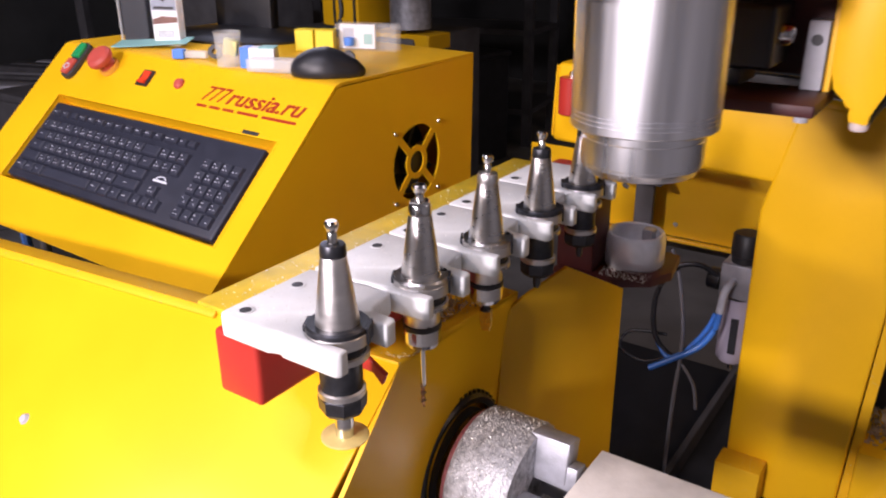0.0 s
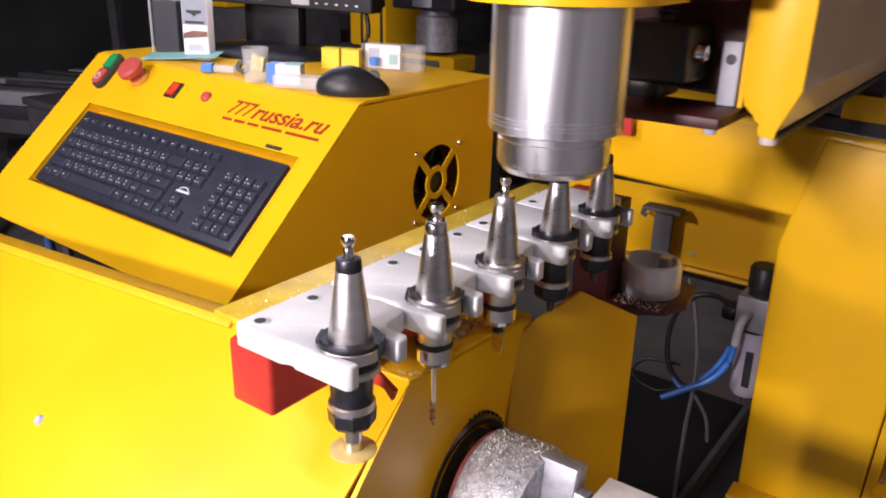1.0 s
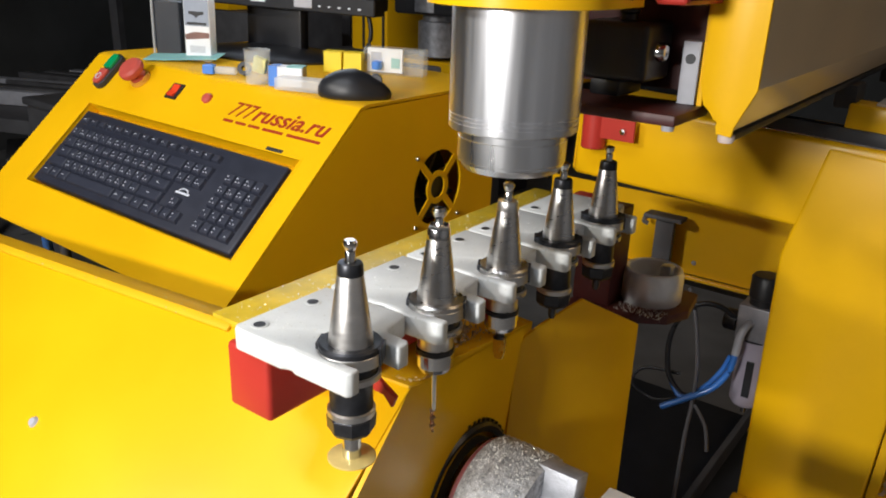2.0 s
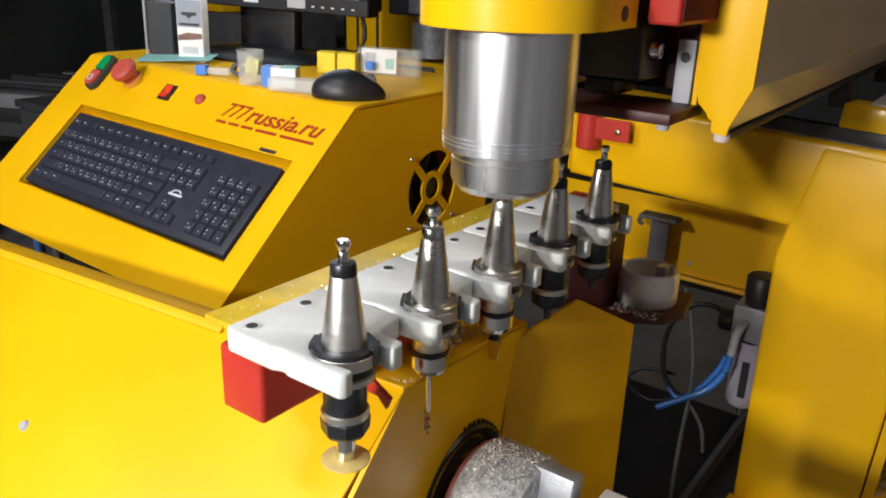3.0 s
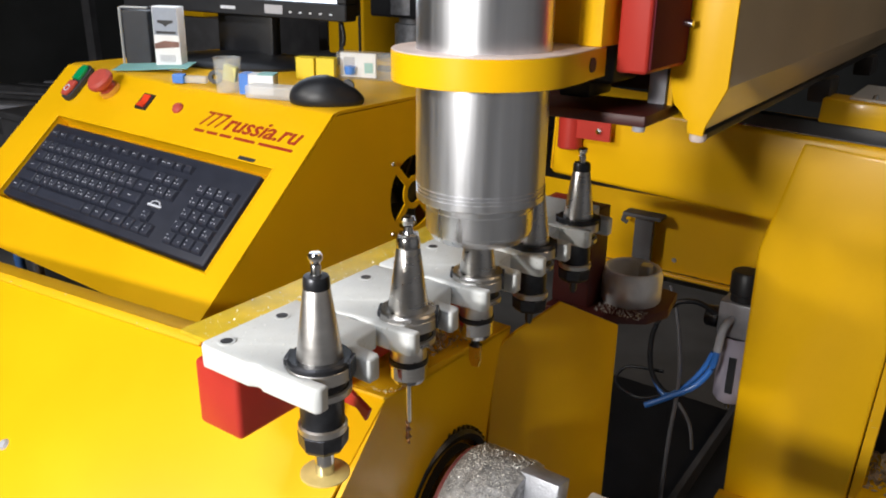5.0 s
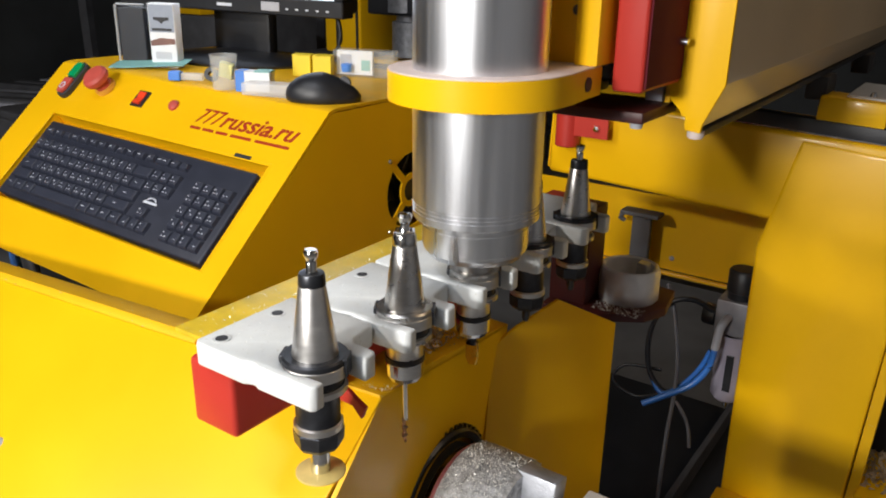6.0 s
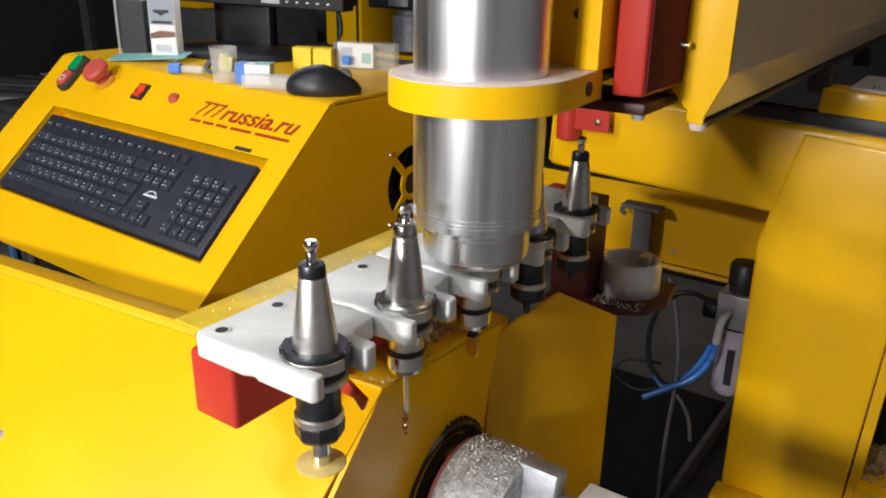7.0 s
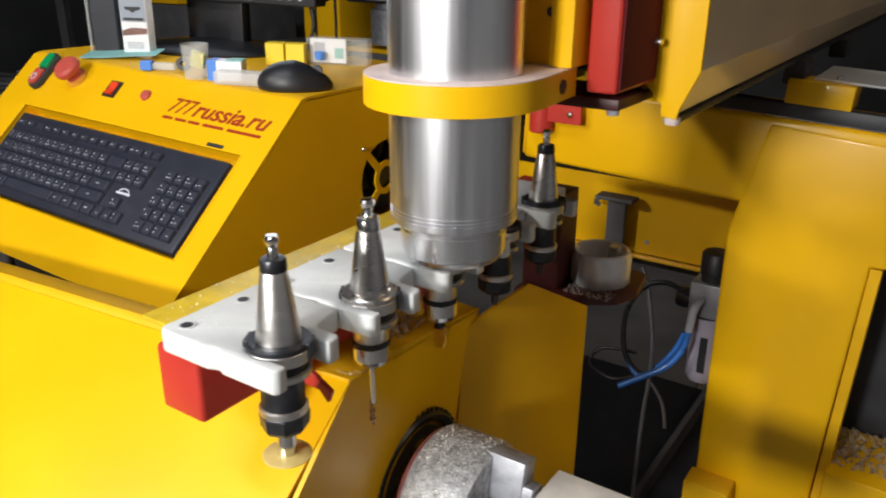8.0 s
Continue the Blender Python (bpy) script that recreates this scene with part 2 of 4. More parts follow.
# South and east walls are out of view and act as reflectors.
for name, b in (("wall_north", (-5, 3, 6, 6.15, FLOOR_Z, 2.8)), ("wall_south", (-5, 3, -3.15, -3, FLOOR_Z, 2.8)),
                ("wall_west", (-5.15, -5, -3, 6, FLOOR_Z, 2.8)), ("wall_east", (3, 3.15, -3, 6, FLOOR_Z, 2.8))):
    tagged(part(name, box(*b), REFLECT_WALL if name in ("wall_south", "wall_east") else WALL), "grey workshop wall", "wall", kind="structure")
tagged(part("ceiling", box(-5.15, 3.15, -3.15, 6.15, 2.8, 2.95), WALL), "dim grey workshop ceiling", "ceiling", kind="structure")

PITCH = 0.092
SLAB = -0.0045        # top of the white forks

# ---------------- tool rack ----------------
def fork_outline():
    """The fork from above, with a round seat for the holder's flange, open to the front."""
    pts = [(-0.083, -0.026), (-0.079, -0.030), (-0.036, -0.030), (-0.031, -0.0275), (-0.027, -0.0270), (-0.023, -0.0290), (0.022, -0.0290), (0.025, -0.026), (0.025, -0.0185)]
    for k in range(13):
        a = radians(-62 - k * (236 / 12))
        pts.append((0.0217 * math.cos(a), 0.0217 * math.sin(a)))
    pts += [(0.025, 0.0185), (0.025, 0.0285), (0.022, 0.0315), (0.004, 0.0320), (0.000, 0.036), (-0.004, 0.061), (-0.083, 0.061)]
    return pts


def tool_fork(i):
    root = empty("tool_fork", pose(0, i * PITCH, SLAB))
    bm = prism(fork_outline(), -0.0172, bevel=0.0018, seg=3)
    part("fork_plate", bm, WHITE_PLASTIC, root, smooth=40)
    for y in (-0.017, 0.033):
        b = lathe([(0.0022, 0.0006), (0.0060, 0.0006), (0.0060, 0.0002), (0.0022, 0.0002), (0.0022, 0.0006)], 24, Matrix.Translation((-0.069, y, 0)))
        part("hole_rim", b, WHITE_PLASTIC, root, smooth=40)
        part("screw_hole", lathe([(0, 0.0008), (0.0042, 0.0008), (0.0042, 0.0002), (0, 0.0002)], 24, Matrix.Translation((-0.069, y, 0))), DARK, root, "dark countersunk screw hole")
    tagged(root, "white plastic tool fork plate screwed on the rack", "tool fork", "forks of the tool rack")
    return root


for i in range(5):
    tool_fork(i)

# supporting sheet and red square tube below the forks
sheet = tagged(part("rack_sheet", box(-0.1415, -0.035, -0.002, 0.475, SLAB - 0.0212, SLAB - 0.0175, 0.001), SHEET, smooth=40),
               "thin yellow sheet under the forks, dusted with swarf", "sheet")
tube_bm = box(-0.1035, -0.0595, -0.020, 0.52, SLAB - 0.0735, SLAB - 0.0215, 0.004, 3)
rack_tube = empty("rack_tube", pose(0, 0, 0))
part("square_tube", tube_bm, RED, rack_tube, smooth=50)
part("clip", prism([(0, 0.014), (0.040, 0.012), (0.058, 0.002), (0.054, -0.008), (0.046, 0.000), (0, 0.002)], 0.004, 0.0008, Matrix.Translation((-0.058, 0.05, -0.066)) @ R90X), RED, rack_tube, "red sheet clip under the rack")
tagged(rack_tube, "red painted square steel tube carrying the tool forks", "tube")

# swarf on the sheet
def scatter(name, n, sampler, size, material, label, flat=0.4):
    verts, faces = [], []
    for k in range(n):
        p, s = Vector(sampler()), size * random.uniform(0.4, 1.3)
        q = Euler([random.uniform(0, 6.28) for _ in range(3)]).to_matrix()
        a = len(verts)
        for c in ((-1, -0.3, 0), (1, -0.4, 0.1), (0.8, 0.5, -0.1), (-0.7, 0.4, 0.2), (0, 0, flat)):
            v = p + q @ (Vector(c) * s)
            verts.append(v)
        faces += [(a, a + 1, a + 2, a + 3), (a, a + 1, a + 4), (a + 1, a + 2, a + 4), (a + 2, a + 3, a + 4), (a + 3, a, a + 4)]
    me = bpy.data.meshes.new(name)
    me.from_pydata(verts, [], faces)
    me.materials.append(material)
    return tagged(new(name, me), label, "swarf", kind="stuff")


CHIP = mat("bright_chips", (0.85, 0.84, 0.8), 0.35, metal=0.4, vary=0.2, scale=300)
scatter("metal_swarf", 260, lambda: (random.choice((random.uniform(-0.139, -0.084), min(-0.084, random.gauss(-0.105, 0.012)))), random.uniform(0.006, 0.47), SLAB - 0.0168), 0.0009, CHIP, "bright aluminium chips lying on the rack sheet")
scatter("fork_swarf", 150, lambda: (random.uniform(-0.08, -0.03), random.uniform(-0.02, 0.42), SLAB + 0.0009), 0.0005, CHIP, "fine chips lying on the white forks")


def holder(i, cone, collar, body, nut_mat, black_body, bit):
    """A taper tool holder with its pull stud, flange, collet nut and cutter; z = 0 is the top of its flange."""
    root = empty("tool_holder", pose(0, i * PITCH, 0, 0, 0, random.uniform(-3, 3)) @ Matrix.Diagonal((0.93, 0.93, 1, 1)))
    part("taper", lathe([(0.0158, -0.0005), (0.0158, 0.002), (0.0090, 0.0475), (0.0086, 0.048), (0, 0.048)], 56), cone, root, smooth=35)
    part("collar", lathe([(0.0091, 0.0462), (0.0093, 0.0475), (0.0090, 0.0528), (0.0082, 0.0545), (0.004, 0.0548)], 40), collar, root, smooth=35)
    if i == 1:
        part("stud_hexagon", lathe([(0.0084, 0.0525), (0.0088, 0.0532), (0.0088, 0.0562), (0.0080, 0.0572), (0, 0.0572)], 6), CHROME, root)
    part("pull_stud", lathe([(0.0036, 0.0530), (0.0036, 0.0610), (0.0029, 0.0620), (0.0044, 0.0645), (0.0050, 0.0662), (0.0049, 0.0680), (0.0038, 0.0692), (0, 0.0693)] if i != 1 else
                            [(0.0052, 0.0555), (0.0036, 0.0590), (0.0034, 0.0618), (0.0052, 0.0642), (0.0058, 0.0668), (0.0048, 0.0690), (0, 0.0696)], 28), CHROME, root, "polished pull stud", smooth=35)
    ring = BLUED if black_body else body
    part("flange", lathe([(0.0158, -0.0002), (0.0215, 0.0), (0.0228, -0.0012), (0.0228, -0.0046), (0.0205, -0.0050)], 56), ring, root, smooth=35)
    part("upper_band", lathe([(0.0226, -0.0042), (0.0231, -0.0048), (0.0231, -0.0126), (0.0200, -0.0142)], 56), STEEL, root, smooth=35)
    part("groove", lathe([(0.0205, -0.0135), (0.0185, -0.0148), (0.0185, -0.0195), (0.0200, -0.0206)], 56), BLUED, root, smooth=35)
    part("lower_band", lathe([(0.0195, -0.0202), (0.0215, -0.0210), (0.0215, -0.0248), (0.0170, -0.0260), (0.0150, -0.0262)], 56), body, root, smooth=35)
    # two driving slots cut as dark keys
    for a in (-150, 30):
        m = Matrix.Rotation(radians(a), 4, "Z")
        part("key_slot", box(0.0186, 0.0236, -0.0075, 0.0075, -0.0130, -0.0002, 0.0006, m=m), BLUED, root, "dark driving slot")
    if black_body:
        part("chuck_body", lathe([(0.0165, -0.0258), (0.0156, -0.0278), (0.0156, -0.0490), (0.0160, -0.0500)], 48), BLUED, root, smooth=35)
        part("nut_band", lathe([(0.0158, -0.0482), (0.0175, -0.0492), (0.0175, -0.0530), (0.0160, -0.0540)], 48), STEEL, root, smooth=35)
        part("collet_nut", lathe([(0.0170, -0.0535), (0.0182, -0.0545), (0.0176, -0.0640), (0.0150, -0.0672), (0.006, -0.0675)], 8), BLUED, root)
    else:
        part("chuck_body", lathe([(0.0158, -0.0258), (0.0148, -0.0275), (0.0148, -0.0395)], 48), body, root, smooth=35)
        part("black_band", lathe([(0.0150, -0.0390), (0.0158, -0.0395), (0.0158, -0.0432), (0.0150, -0.0436)], 48), BLACK, root, "black rubber band", smooth=35)
        nut = lathe([(0.0150, -0.0432), (0.0155, -0.0440), (0.0152, -0.0545), (0.0128, -0.0585), (0.004, -0.0586)], 24)
        part("collet_nut", nut, nut_mat, root, smooth=12)
    bit(root)
    return root


def disc_cutter(root):
    part("shank", lathe([(0.0070, -0.0670), (0.0070, -0.0875), (0, -0.0877)], 28), CHROME, root, smooth=35)
    part("cutter_disc", lathe([(0, -0.0870), (0.0165, -0.0873), (0.0180, -0.0879), (0.0180, -0.0888), (0.0165, -0.0894), (0, -0.0896)], 40), DISC, root, "thin round cutter disc, coloured by the yellow it reflects", smooth=35)
    part("cutter_screw", lathe([(0.0062, -0.0894), (0.0062, -0.0935), (0.0035, -0.0955), (0, -0.0956)], 6), BLUED, root)


def drill(root):
    part("drill_shank", lathe([(0.0022, -0.058), (0.0022, -0.094), (0.0018, -0.0955)], 16), CHROME, root, smooth=35)
    own = bmesh.new()          # twisted flutes
    rings = []
    for k in range(25):
        z, a = -0.0945 - k * 0.0009, k * 0.42
        r = 0.0030 if k < 21 else 0.0030 * (25 - k) / 5
        rings.append([own.verts.new((r * s * math.cos(a + b), r * s * math.sin(a + b), z)) for b, s in ((0, 1), (0.9, 0.45), (math.pi, 1), (math.pi + 0.9, 0.45))])
    for a, b in zip(rings, rings[1:]):
        for k in range(4):
            own.faces.new((a[k], a[(k + 1) % 4], b[(k + 1) % 4], b[k]))
    bmesh.ops.recalc_face_normals(own, faces=own.faces)
    part("flutes", own, mat("copper_coated_tip", (0.55, 0.33, 0.2), 0.25, metal=1, vary=0.2, scale=300), root, "copper-coloured fluted drill tip")


def v_cutter(root):
    part("cutter_shank", lathe([(0.0040, -0.058), (0.0040, -0.066), (0.006, -0.068)], 20), BLUED, root, smooth=35)
    part("cutter_blade", prism([(-0.0065, 0), (0.0065, 0), (0.0068, -0.014), (0.0045, -0.021), (-0.003, -0.022), (-0.0062, -0.016)], 0.0035, 0.0006, Matrix.Translation((0, 0.002, -0.0665)) @ R90X), BRASS, root, "brass-coloured cutter blade")


def short_bit(root):
    part("bit", lathe([(0.0040, -0.058), (0.0040, -0.078), (0.0028, -0.082), (0, -0.083)], 16), BLUED, root, smooth=35)


DULL = brushed("dull_steel", (0.70, 0.68, 0.66), 0.28, (1, 1, 3), 90)
tagged(holder(0, STEEL, BLUED, STEEL, BLUED, True, disc_cutter), "steel taper tool holder with blackened flange and disc cutter", "tool holder", "tool holders in the rack")
tagged(holder(1, DULL, CHROME, DULL, CHROME, False, drill), "dull steel taper tool holder with long thin drill", "tool holder", "tool holders in the rack")
tagged(holder(2, DULL, STEEL, DULL, CHROME, False, v_cutter), "dull steel taper tool holder with broad yellow cutter", "tool holder", "tool holders in the rack")
tagged(holder(3, DULL, BLUED, DULL, BLUED, True, short_bit), "steel taper tool holder with dark collar and chuck", "tool holder", "tool holders in the rack")
tagged(holder(4, DULL, BLUED, DULL, BLUED, True, short_bit), "steel taper tool holder with black collar and flange", "tool holder", "tool holders in the rack")

# ---------------- control console ----------------
CX0, CX1 = -0.968, -0.367
PB, PT = Vector((0, 0.180, -0.155)), Vector((0, 0.410, 0.053))      # foot and head of the sloping panel
SLOPE = (PT - PB).normalized()
PANEL = basis(Vector((CX0, PB.y, PB.z)), (1, 0, 0), SLOPE)          # x along, y up the slope, z out of it
LEN, WID = (PT - PB).length, CX1 - CX0

console = empty("control_console", pose(0, 0, 0))
KX0, KX1, KY0, KY1 = 0.078, 0.562, 0.060, 0.215                     # opening for the keyboard
frame_bm = bmesh.new()
for b in ((0, WID, -0.010, KY0), (0, WID, KY1, LEN), (0, KX0, KY0, KY1), (KX1, WID, KY0, KY1)):
    box(b[0], b[1], b[2], b[3], -0.003, 0, m=PANEL, bm=frame_bm)
bmesh.ops.remove_doubles(frame_bm, verts=frame_bm.verts, dist=0.0002)
part("front_panel", frame_bm, YELLOW, console)
rim = bmesh.new()
for b in ((KX0 - 0.004, KX1 + 0.004, KY1, KY1 + 0.004), (KX0 - 0.004, KX1 + 0.004, KY0 - 0.003, KY0), (KX0 - 0.004, KX0, KY0, KY1), (KX1, KX1 + 0.004, KY0, KY1)):
    box(b[0], b[1], b[2], b[3], -0.022, 0.0008, 0.0006, 1, m=PANEL, bm=rim)
part("recess_rim", rim, YELLOW, console)
part("recess_tray", box(KX0 - 0.003, KX1 + 0.003, KY0 - 0.003, KY1 + 0.003, -0.025, -0.0215, m=PANEL), YELLOW, console)
TOPZ, BACK = 0.056, 0.735
part("top_sheet", prism([(PT.y - 0.004, PT.z - 0.004), (PT.y, PT.z), (PT.y + 0.010, TOPZ - 0.0005), (PT.y + 0.016, TOPZ), (BACK, TOPZ), (BACK, TOPZ - 0.004), (PT.y + 0.016, TOPZ - 0.004)],
                       WID, 0, Matrix.Translation((CX0, 0, 0)) @ Matrix(((0, 0, 1, 0), (1, 0, 0, 0), (0, 1, 0, 0), (0, 0, 0, 1)))), YELLOW_DUSTY, console, "dusty yellow top sheet", smooth=40)
SIDE = Matrix(((0, 0, 1, 0), (1, 0, 0, 0), (0, 1, 0, 0), (0, 0, 0, 1)))
side_out = [(PB.y - 0.004, PB.z - 0.008), (PT.y + 0.004, PT.z - 0.003), (BACK, TOPZ - 0.004), (BACK, -0.62), (PB.y + 0.12, -0.62), (PB.y + 0.12, PB.z - 0.03)]
FAN_Y, FAN_Z, FAN_R = 0.585, -0.088, 0.058
side_bm = bmesh.new()
outer = [side_bm.verts.new((y, z, 0)) for y, z in side_out]
hole = [side_bm.verts.new((FAN_Y + FAN_R * math.cos(2 * math.pi * k / 40), FAN_Z + FAN_R * math.sin(2 * math.pi * k / 40), 0)) for k in range(40)]
edges = [side_bm.edges.new((a, b)) for ring in (outer, hole) for a, b in zip(ring, ring[1:] + ring[:1])]
bmesh.ops.triangle_fill(side_bm, use_beauty=True, use_dissolve=False, edges=edges)
bad = [f for f in side_bm.faces if (f.calc_center_median() - Vector((FAN_Y, FAN_Z, 0))).length < FAN_R * 0.9 and all((v.co - Vector((FAN_Y, FAN_Z, 0))).length < FAN_R * 1.01 for v in f.verts)]
bmesh.ops.delete(side_bm, geom=bad, context="FACES_ONLY")
r = bmesh.ops.extrude_face_region(side_bm, geom=side_bm.faces[:])
bmesh.ops.translate(side_bm, vec=(0, 0, 0.003), verts=[g for g in r["geom"] if isinstance(g, bmesh.types.BMVert)])
bmesh.ops.recalc_face_normals(side_bm, faces=side_bm.faces)
bmesh.ops.transform(side_bm, matrix=Matrix.Translation((CX1 - 0.003, 0, 0)) @ SIDE, verts=side_bm.verts)
part("side_panel", side_bm, YELLOW, console)
part("side_panel", prism(side_out, 0.003, 0, Matrix.Translation((CX0, 0, 0)) @ SIDE), YELLOW, console)
part("back_panel", box(CX0 + 0.003, CX1 - 0.003, BACK - 0.004, BACK - 0.001, -0.62, TOPZ - 0.005), YELLOW, console)
part("inner_front", box(CX0 + 0.004, CX1 - 0.004, PB.y + 0.122, PB.y + 0.125, -0.62, PB.z - 0.02), DARK, console)
guard = bmesh.new()                                                  # hub ring and spokes left in the sheet
MX = Matrix.Translation((CX1 - 0.0026, FAN_Y, FAN_Z)) @ R90Y
lathe([(0.017, 0), (0.026, 0), (0.026, 0.0022), (0.017, 0.0022), (0.017, 0)], 32, MX, guard)
for k in range(4):
    box(0.024, FAN_R + 0.001, -0.0055, 0.0055, 0, 0.0022, 0, m=MX @ Matrix.Rotation(radians(45 + 90 * k), 4, "Z"), bm=guard)
part("fan_guard", guard, YELLOW, console)
fan = part("fan", lathe([(0, -0.004), (0.020, -0.004), (0.022, -0.01), (0.022, -0.03), (FAN_R + 0.003, -0.03)], 32, MX), BLACK, console, "black cooling fan behind the guard", smooth=40)
for k in range(7):
    part("fan_blade", box(0.021, FAN_R - 0.003, -0.012, 0.012, -0.0185, -0.0170, 0, m=MX @ Matrix.Rotation(radians(k * 360 / 7), 4, "Z") @ Matrix.Rotation(radians(28), 4, "X")), BLACK, fan)
for sy in (-1, 1):
    for sz in (-1, 1):
        part("screw", lathe([(0, 0.0042), (0.0022, 0.0036), (0.0036, 0.0016), (0.0038, 0), (0, 0)], 14, Matrix.Translation((CX1, FAN_Y + sy * 0.053, FAN_Z + sz * 0.053)) @ R90Y), CHROME, console, "shiny screw head", smooth=40)


def on_panel(x, v, h=0.0):
    """A pose on the sloping panel: world x, distance up the slope, height over it."""
    return PANEL @ Matrix.Translation((x - CX0, v, h))


# twin push button, stop button, rocker switch, signal lamp
twin = on_panel(-0.897, 0.278)
tb = part("twin_button", prism([(0.0135 * math.cos(a) , (0.021 if math.sin(a) > 0 else -0.021) + 0.0135 * math.sin(a)) for a in [2 * math.pi * k / 28 for k in range(28)]], 0.009, 0.0015, twin), DARK, console, "oval black push button pair", smooth=40)
part("green_key", prism([(-0.0095, 0.002), (0.0095, 0.002), (0.0095, 0.022), (0.006, 0.030), (-0.006, 0.030), (-0.0095, 0.022)], 0.005, 0.001, twin @ Matrix.Translation((0, 0, 0.009))), GREEN, tb, "green start key")
part("red_key", prism([(-0.0095, -0.002), (-0.0095, -0.022), (-0.006, -0.030), (0.006, -0.030), (0.0095, -0.022), (0.0095, -0.002)], 0.005, 0.001, twin @ Matrix.Translation((0, 0, 0.009))), RED_BUTTON, tb, "red stop key")
part("ring_mark", lathe([(0.0045, 0.0142), (0.0062, 0.0142), (0.0062, 0.0147), (0.0045, 0.0147), (0.0045, 0.0142)], 20, twin @ Matrix.Translation((0, -0.018, 0))), LEGEND, tb)
stop = on_panel(-0.814, 0.279)
sb = part("stop_button", lathe([(0.013, 0), (0.013, 0.012), (0.011, 0.016), (0.019, 0.018), (0.021, 0.022), (0.0205, 0.027), (0.017, 0.031), (0, 0.0325)], 36, stop), RED_BUTTON, console, "red mushroom stop button", smooth=35)
part("collar", lathe([(0.013, 0), (0.017, 0.0005), (0.0165, 0.006), (0.013, 0.0065)], 30, stop), mat("orange_collar", (0.75, 0.38, 0.05), 0.4), sb, smooth=35)
sw = on_panel(-0.719, 0.2715) @ Matrix.Diagonal((0.84, 0.92, 1, 1))
rs = part("rocker_switch", box(-0.0155, 0.0155, -0.0155, 0.0155, 0, 0.0025, 0.0008, m=sw), BLACK, console, "black rocker switch frame")
part("rocker", prism([(-0.0115, 0.0026), (-0.0115, 0.007), (0, 0.0034), (0.0115, 0.0052), (0.0115, 0.0026)], 0.018, 0.0003, sw @ Matrix.Rotation(radians(90), 4, "Z") @ Matrix.Translation((0, 0.009, 0)) @ R90X), RED_GLOW, rs, "lit red rocker")
lamp_p = on_panel(-0.642, 0.272)
part("signal_lamp", lathe([(0.0085, 0), (0.0085, 0.003), (0.006, 0.006), (0, 0.0075)], 24, lamp_p), RED_BUTTON, console, "small red signal lamp", smooth=35)
part("panel_slot", box(-0.015, 0.015, -0.0028, 0.0028, 0, 0.0012, 0.0005, m=on_panel(-0.4565, 0.2195)), DARK, console, "small dark slot")
text("lettering", "777", 0.050, 0.0245, on_panel(-0.581, 0.254, 0.0006), RED_PRINT, console, shear=0.3)
text("lettering", "russia.ru", 0.142, 0.0240, on_panel(-0.5315, 0.254, 0.0006), RED_PRINT, console, shear=0.3, heavy=0.012)
for x0, x1 in ((0, 0.020), (0.026, 0.047), (0.053, 0.075), (0.082, 0.121), (0.129, 0.190)):
    part("underline", box(-0.583 + x0 - CX0, -0.583 + x1 - CX0, 0.2435, 0.2475, 0.0, 0.0007, m=PANEL), RED_PRINT, console)
tagged(console, "yellow steel control console with sloping keyboard panel", "control console")

# keyboard in the recess
keyboard = empty("keyboard", pose(0, 0, 0))
KB = on_panel(-0.882, 0.0665, 0)
KW, KD = 0.466, 0.136
part("base", box(0, KW, 0, KD, -0.0212, -0.001, 0.003, 3, m=KB), KEYBOARD, keyboard, smooth=40)
key_mesh = {}


def key(x, y, w, d):
    k = (round(w, 4), round(d, 4))
    if k not in key_mesh:
        own = bmesh.new()
        lo = [own.verts.new((sx * w / 2, sy * d / 2, 0)) for sx, sy in ((-1, -1), (1, -1), (1, 1), (-1, 1))]
        hi = [own.verts.new((sx * (w / 2 - 0.0022), sy * (d / 2 - 0.0020) + 0.0004, 0.0058)) for sx, sy in ((-1, -1), (1, -1), (1, 1), (-1, 1))]
        own.faces.new(hi)
        for a in range(4):
            own.faces.new((lo[a], lo[(a + 1) % 4], hi[(a + 1) % 4], hi[a]))
        bmesh.ops.bevel(own, geom=[e for e in own.edges if all(v in hi for v in e.verts)], offset=0.0008, segments=1, affect="EDGES")
        me = bpy.data.meshes.new("key")
        own.to_mesh(me)
        own.free()
        me.materials.append(KEYCAP)
        key_mesh[k] = me
    ob = new("key", key_mesh[k])
    ob.parent = keyboard
    ob.matrix_local = KB @ Matrix.Translation((x, y, -0.0012))
    return x, y, w, d


U = 0.0187
keys = []
x_main, x_nav, x_num = 0.014, 0.317, 0.380
rows_k = [[1] * 13 + [2], [1.5] + [1] * 12 + [1.5], [1.75] + [1] * 11 + [2.25], [2.25] + [1] * 10 + [2.75], [1.25, 1.25, 1.25, 6.25, 1.25, 1.25, 1.25, 1.25]]
for r, row in enumerate(rows_k):
    x = x_main
    for w in row:
        keys.append(key(x + w * U / 2, 0.0935 - r * 0.0186, w * U - 0.0008, 0.0176))
        x += w * U
for c in range(13):
    keys.append(key(x_main + 0.0095 + c * 0.0225, 0.1165, 0.0165, 0.0120))
for c in range(3):
    for r in (0, 1):
        keys.append(key(x_nav - 0.022 + 0.0095 + c * U, 0.0935 - r * 0.0186, 0.0179, 0.0176))
    keys.append(key(x_nav - 0.022 + 0.0095 + c * U, 0.0935 - 4 * 0.0186, 0.0179, 0.0176))
    keys.append(key(x_nav - 0.022 + 0.0095 + c * U, 0.1165, 0.0165, 0.0120))
keys.append(key(x_nav - 0.022 + 0.0095 + U, 0.0935 - 3 * 0.0186, 0.0179, 0.0176))
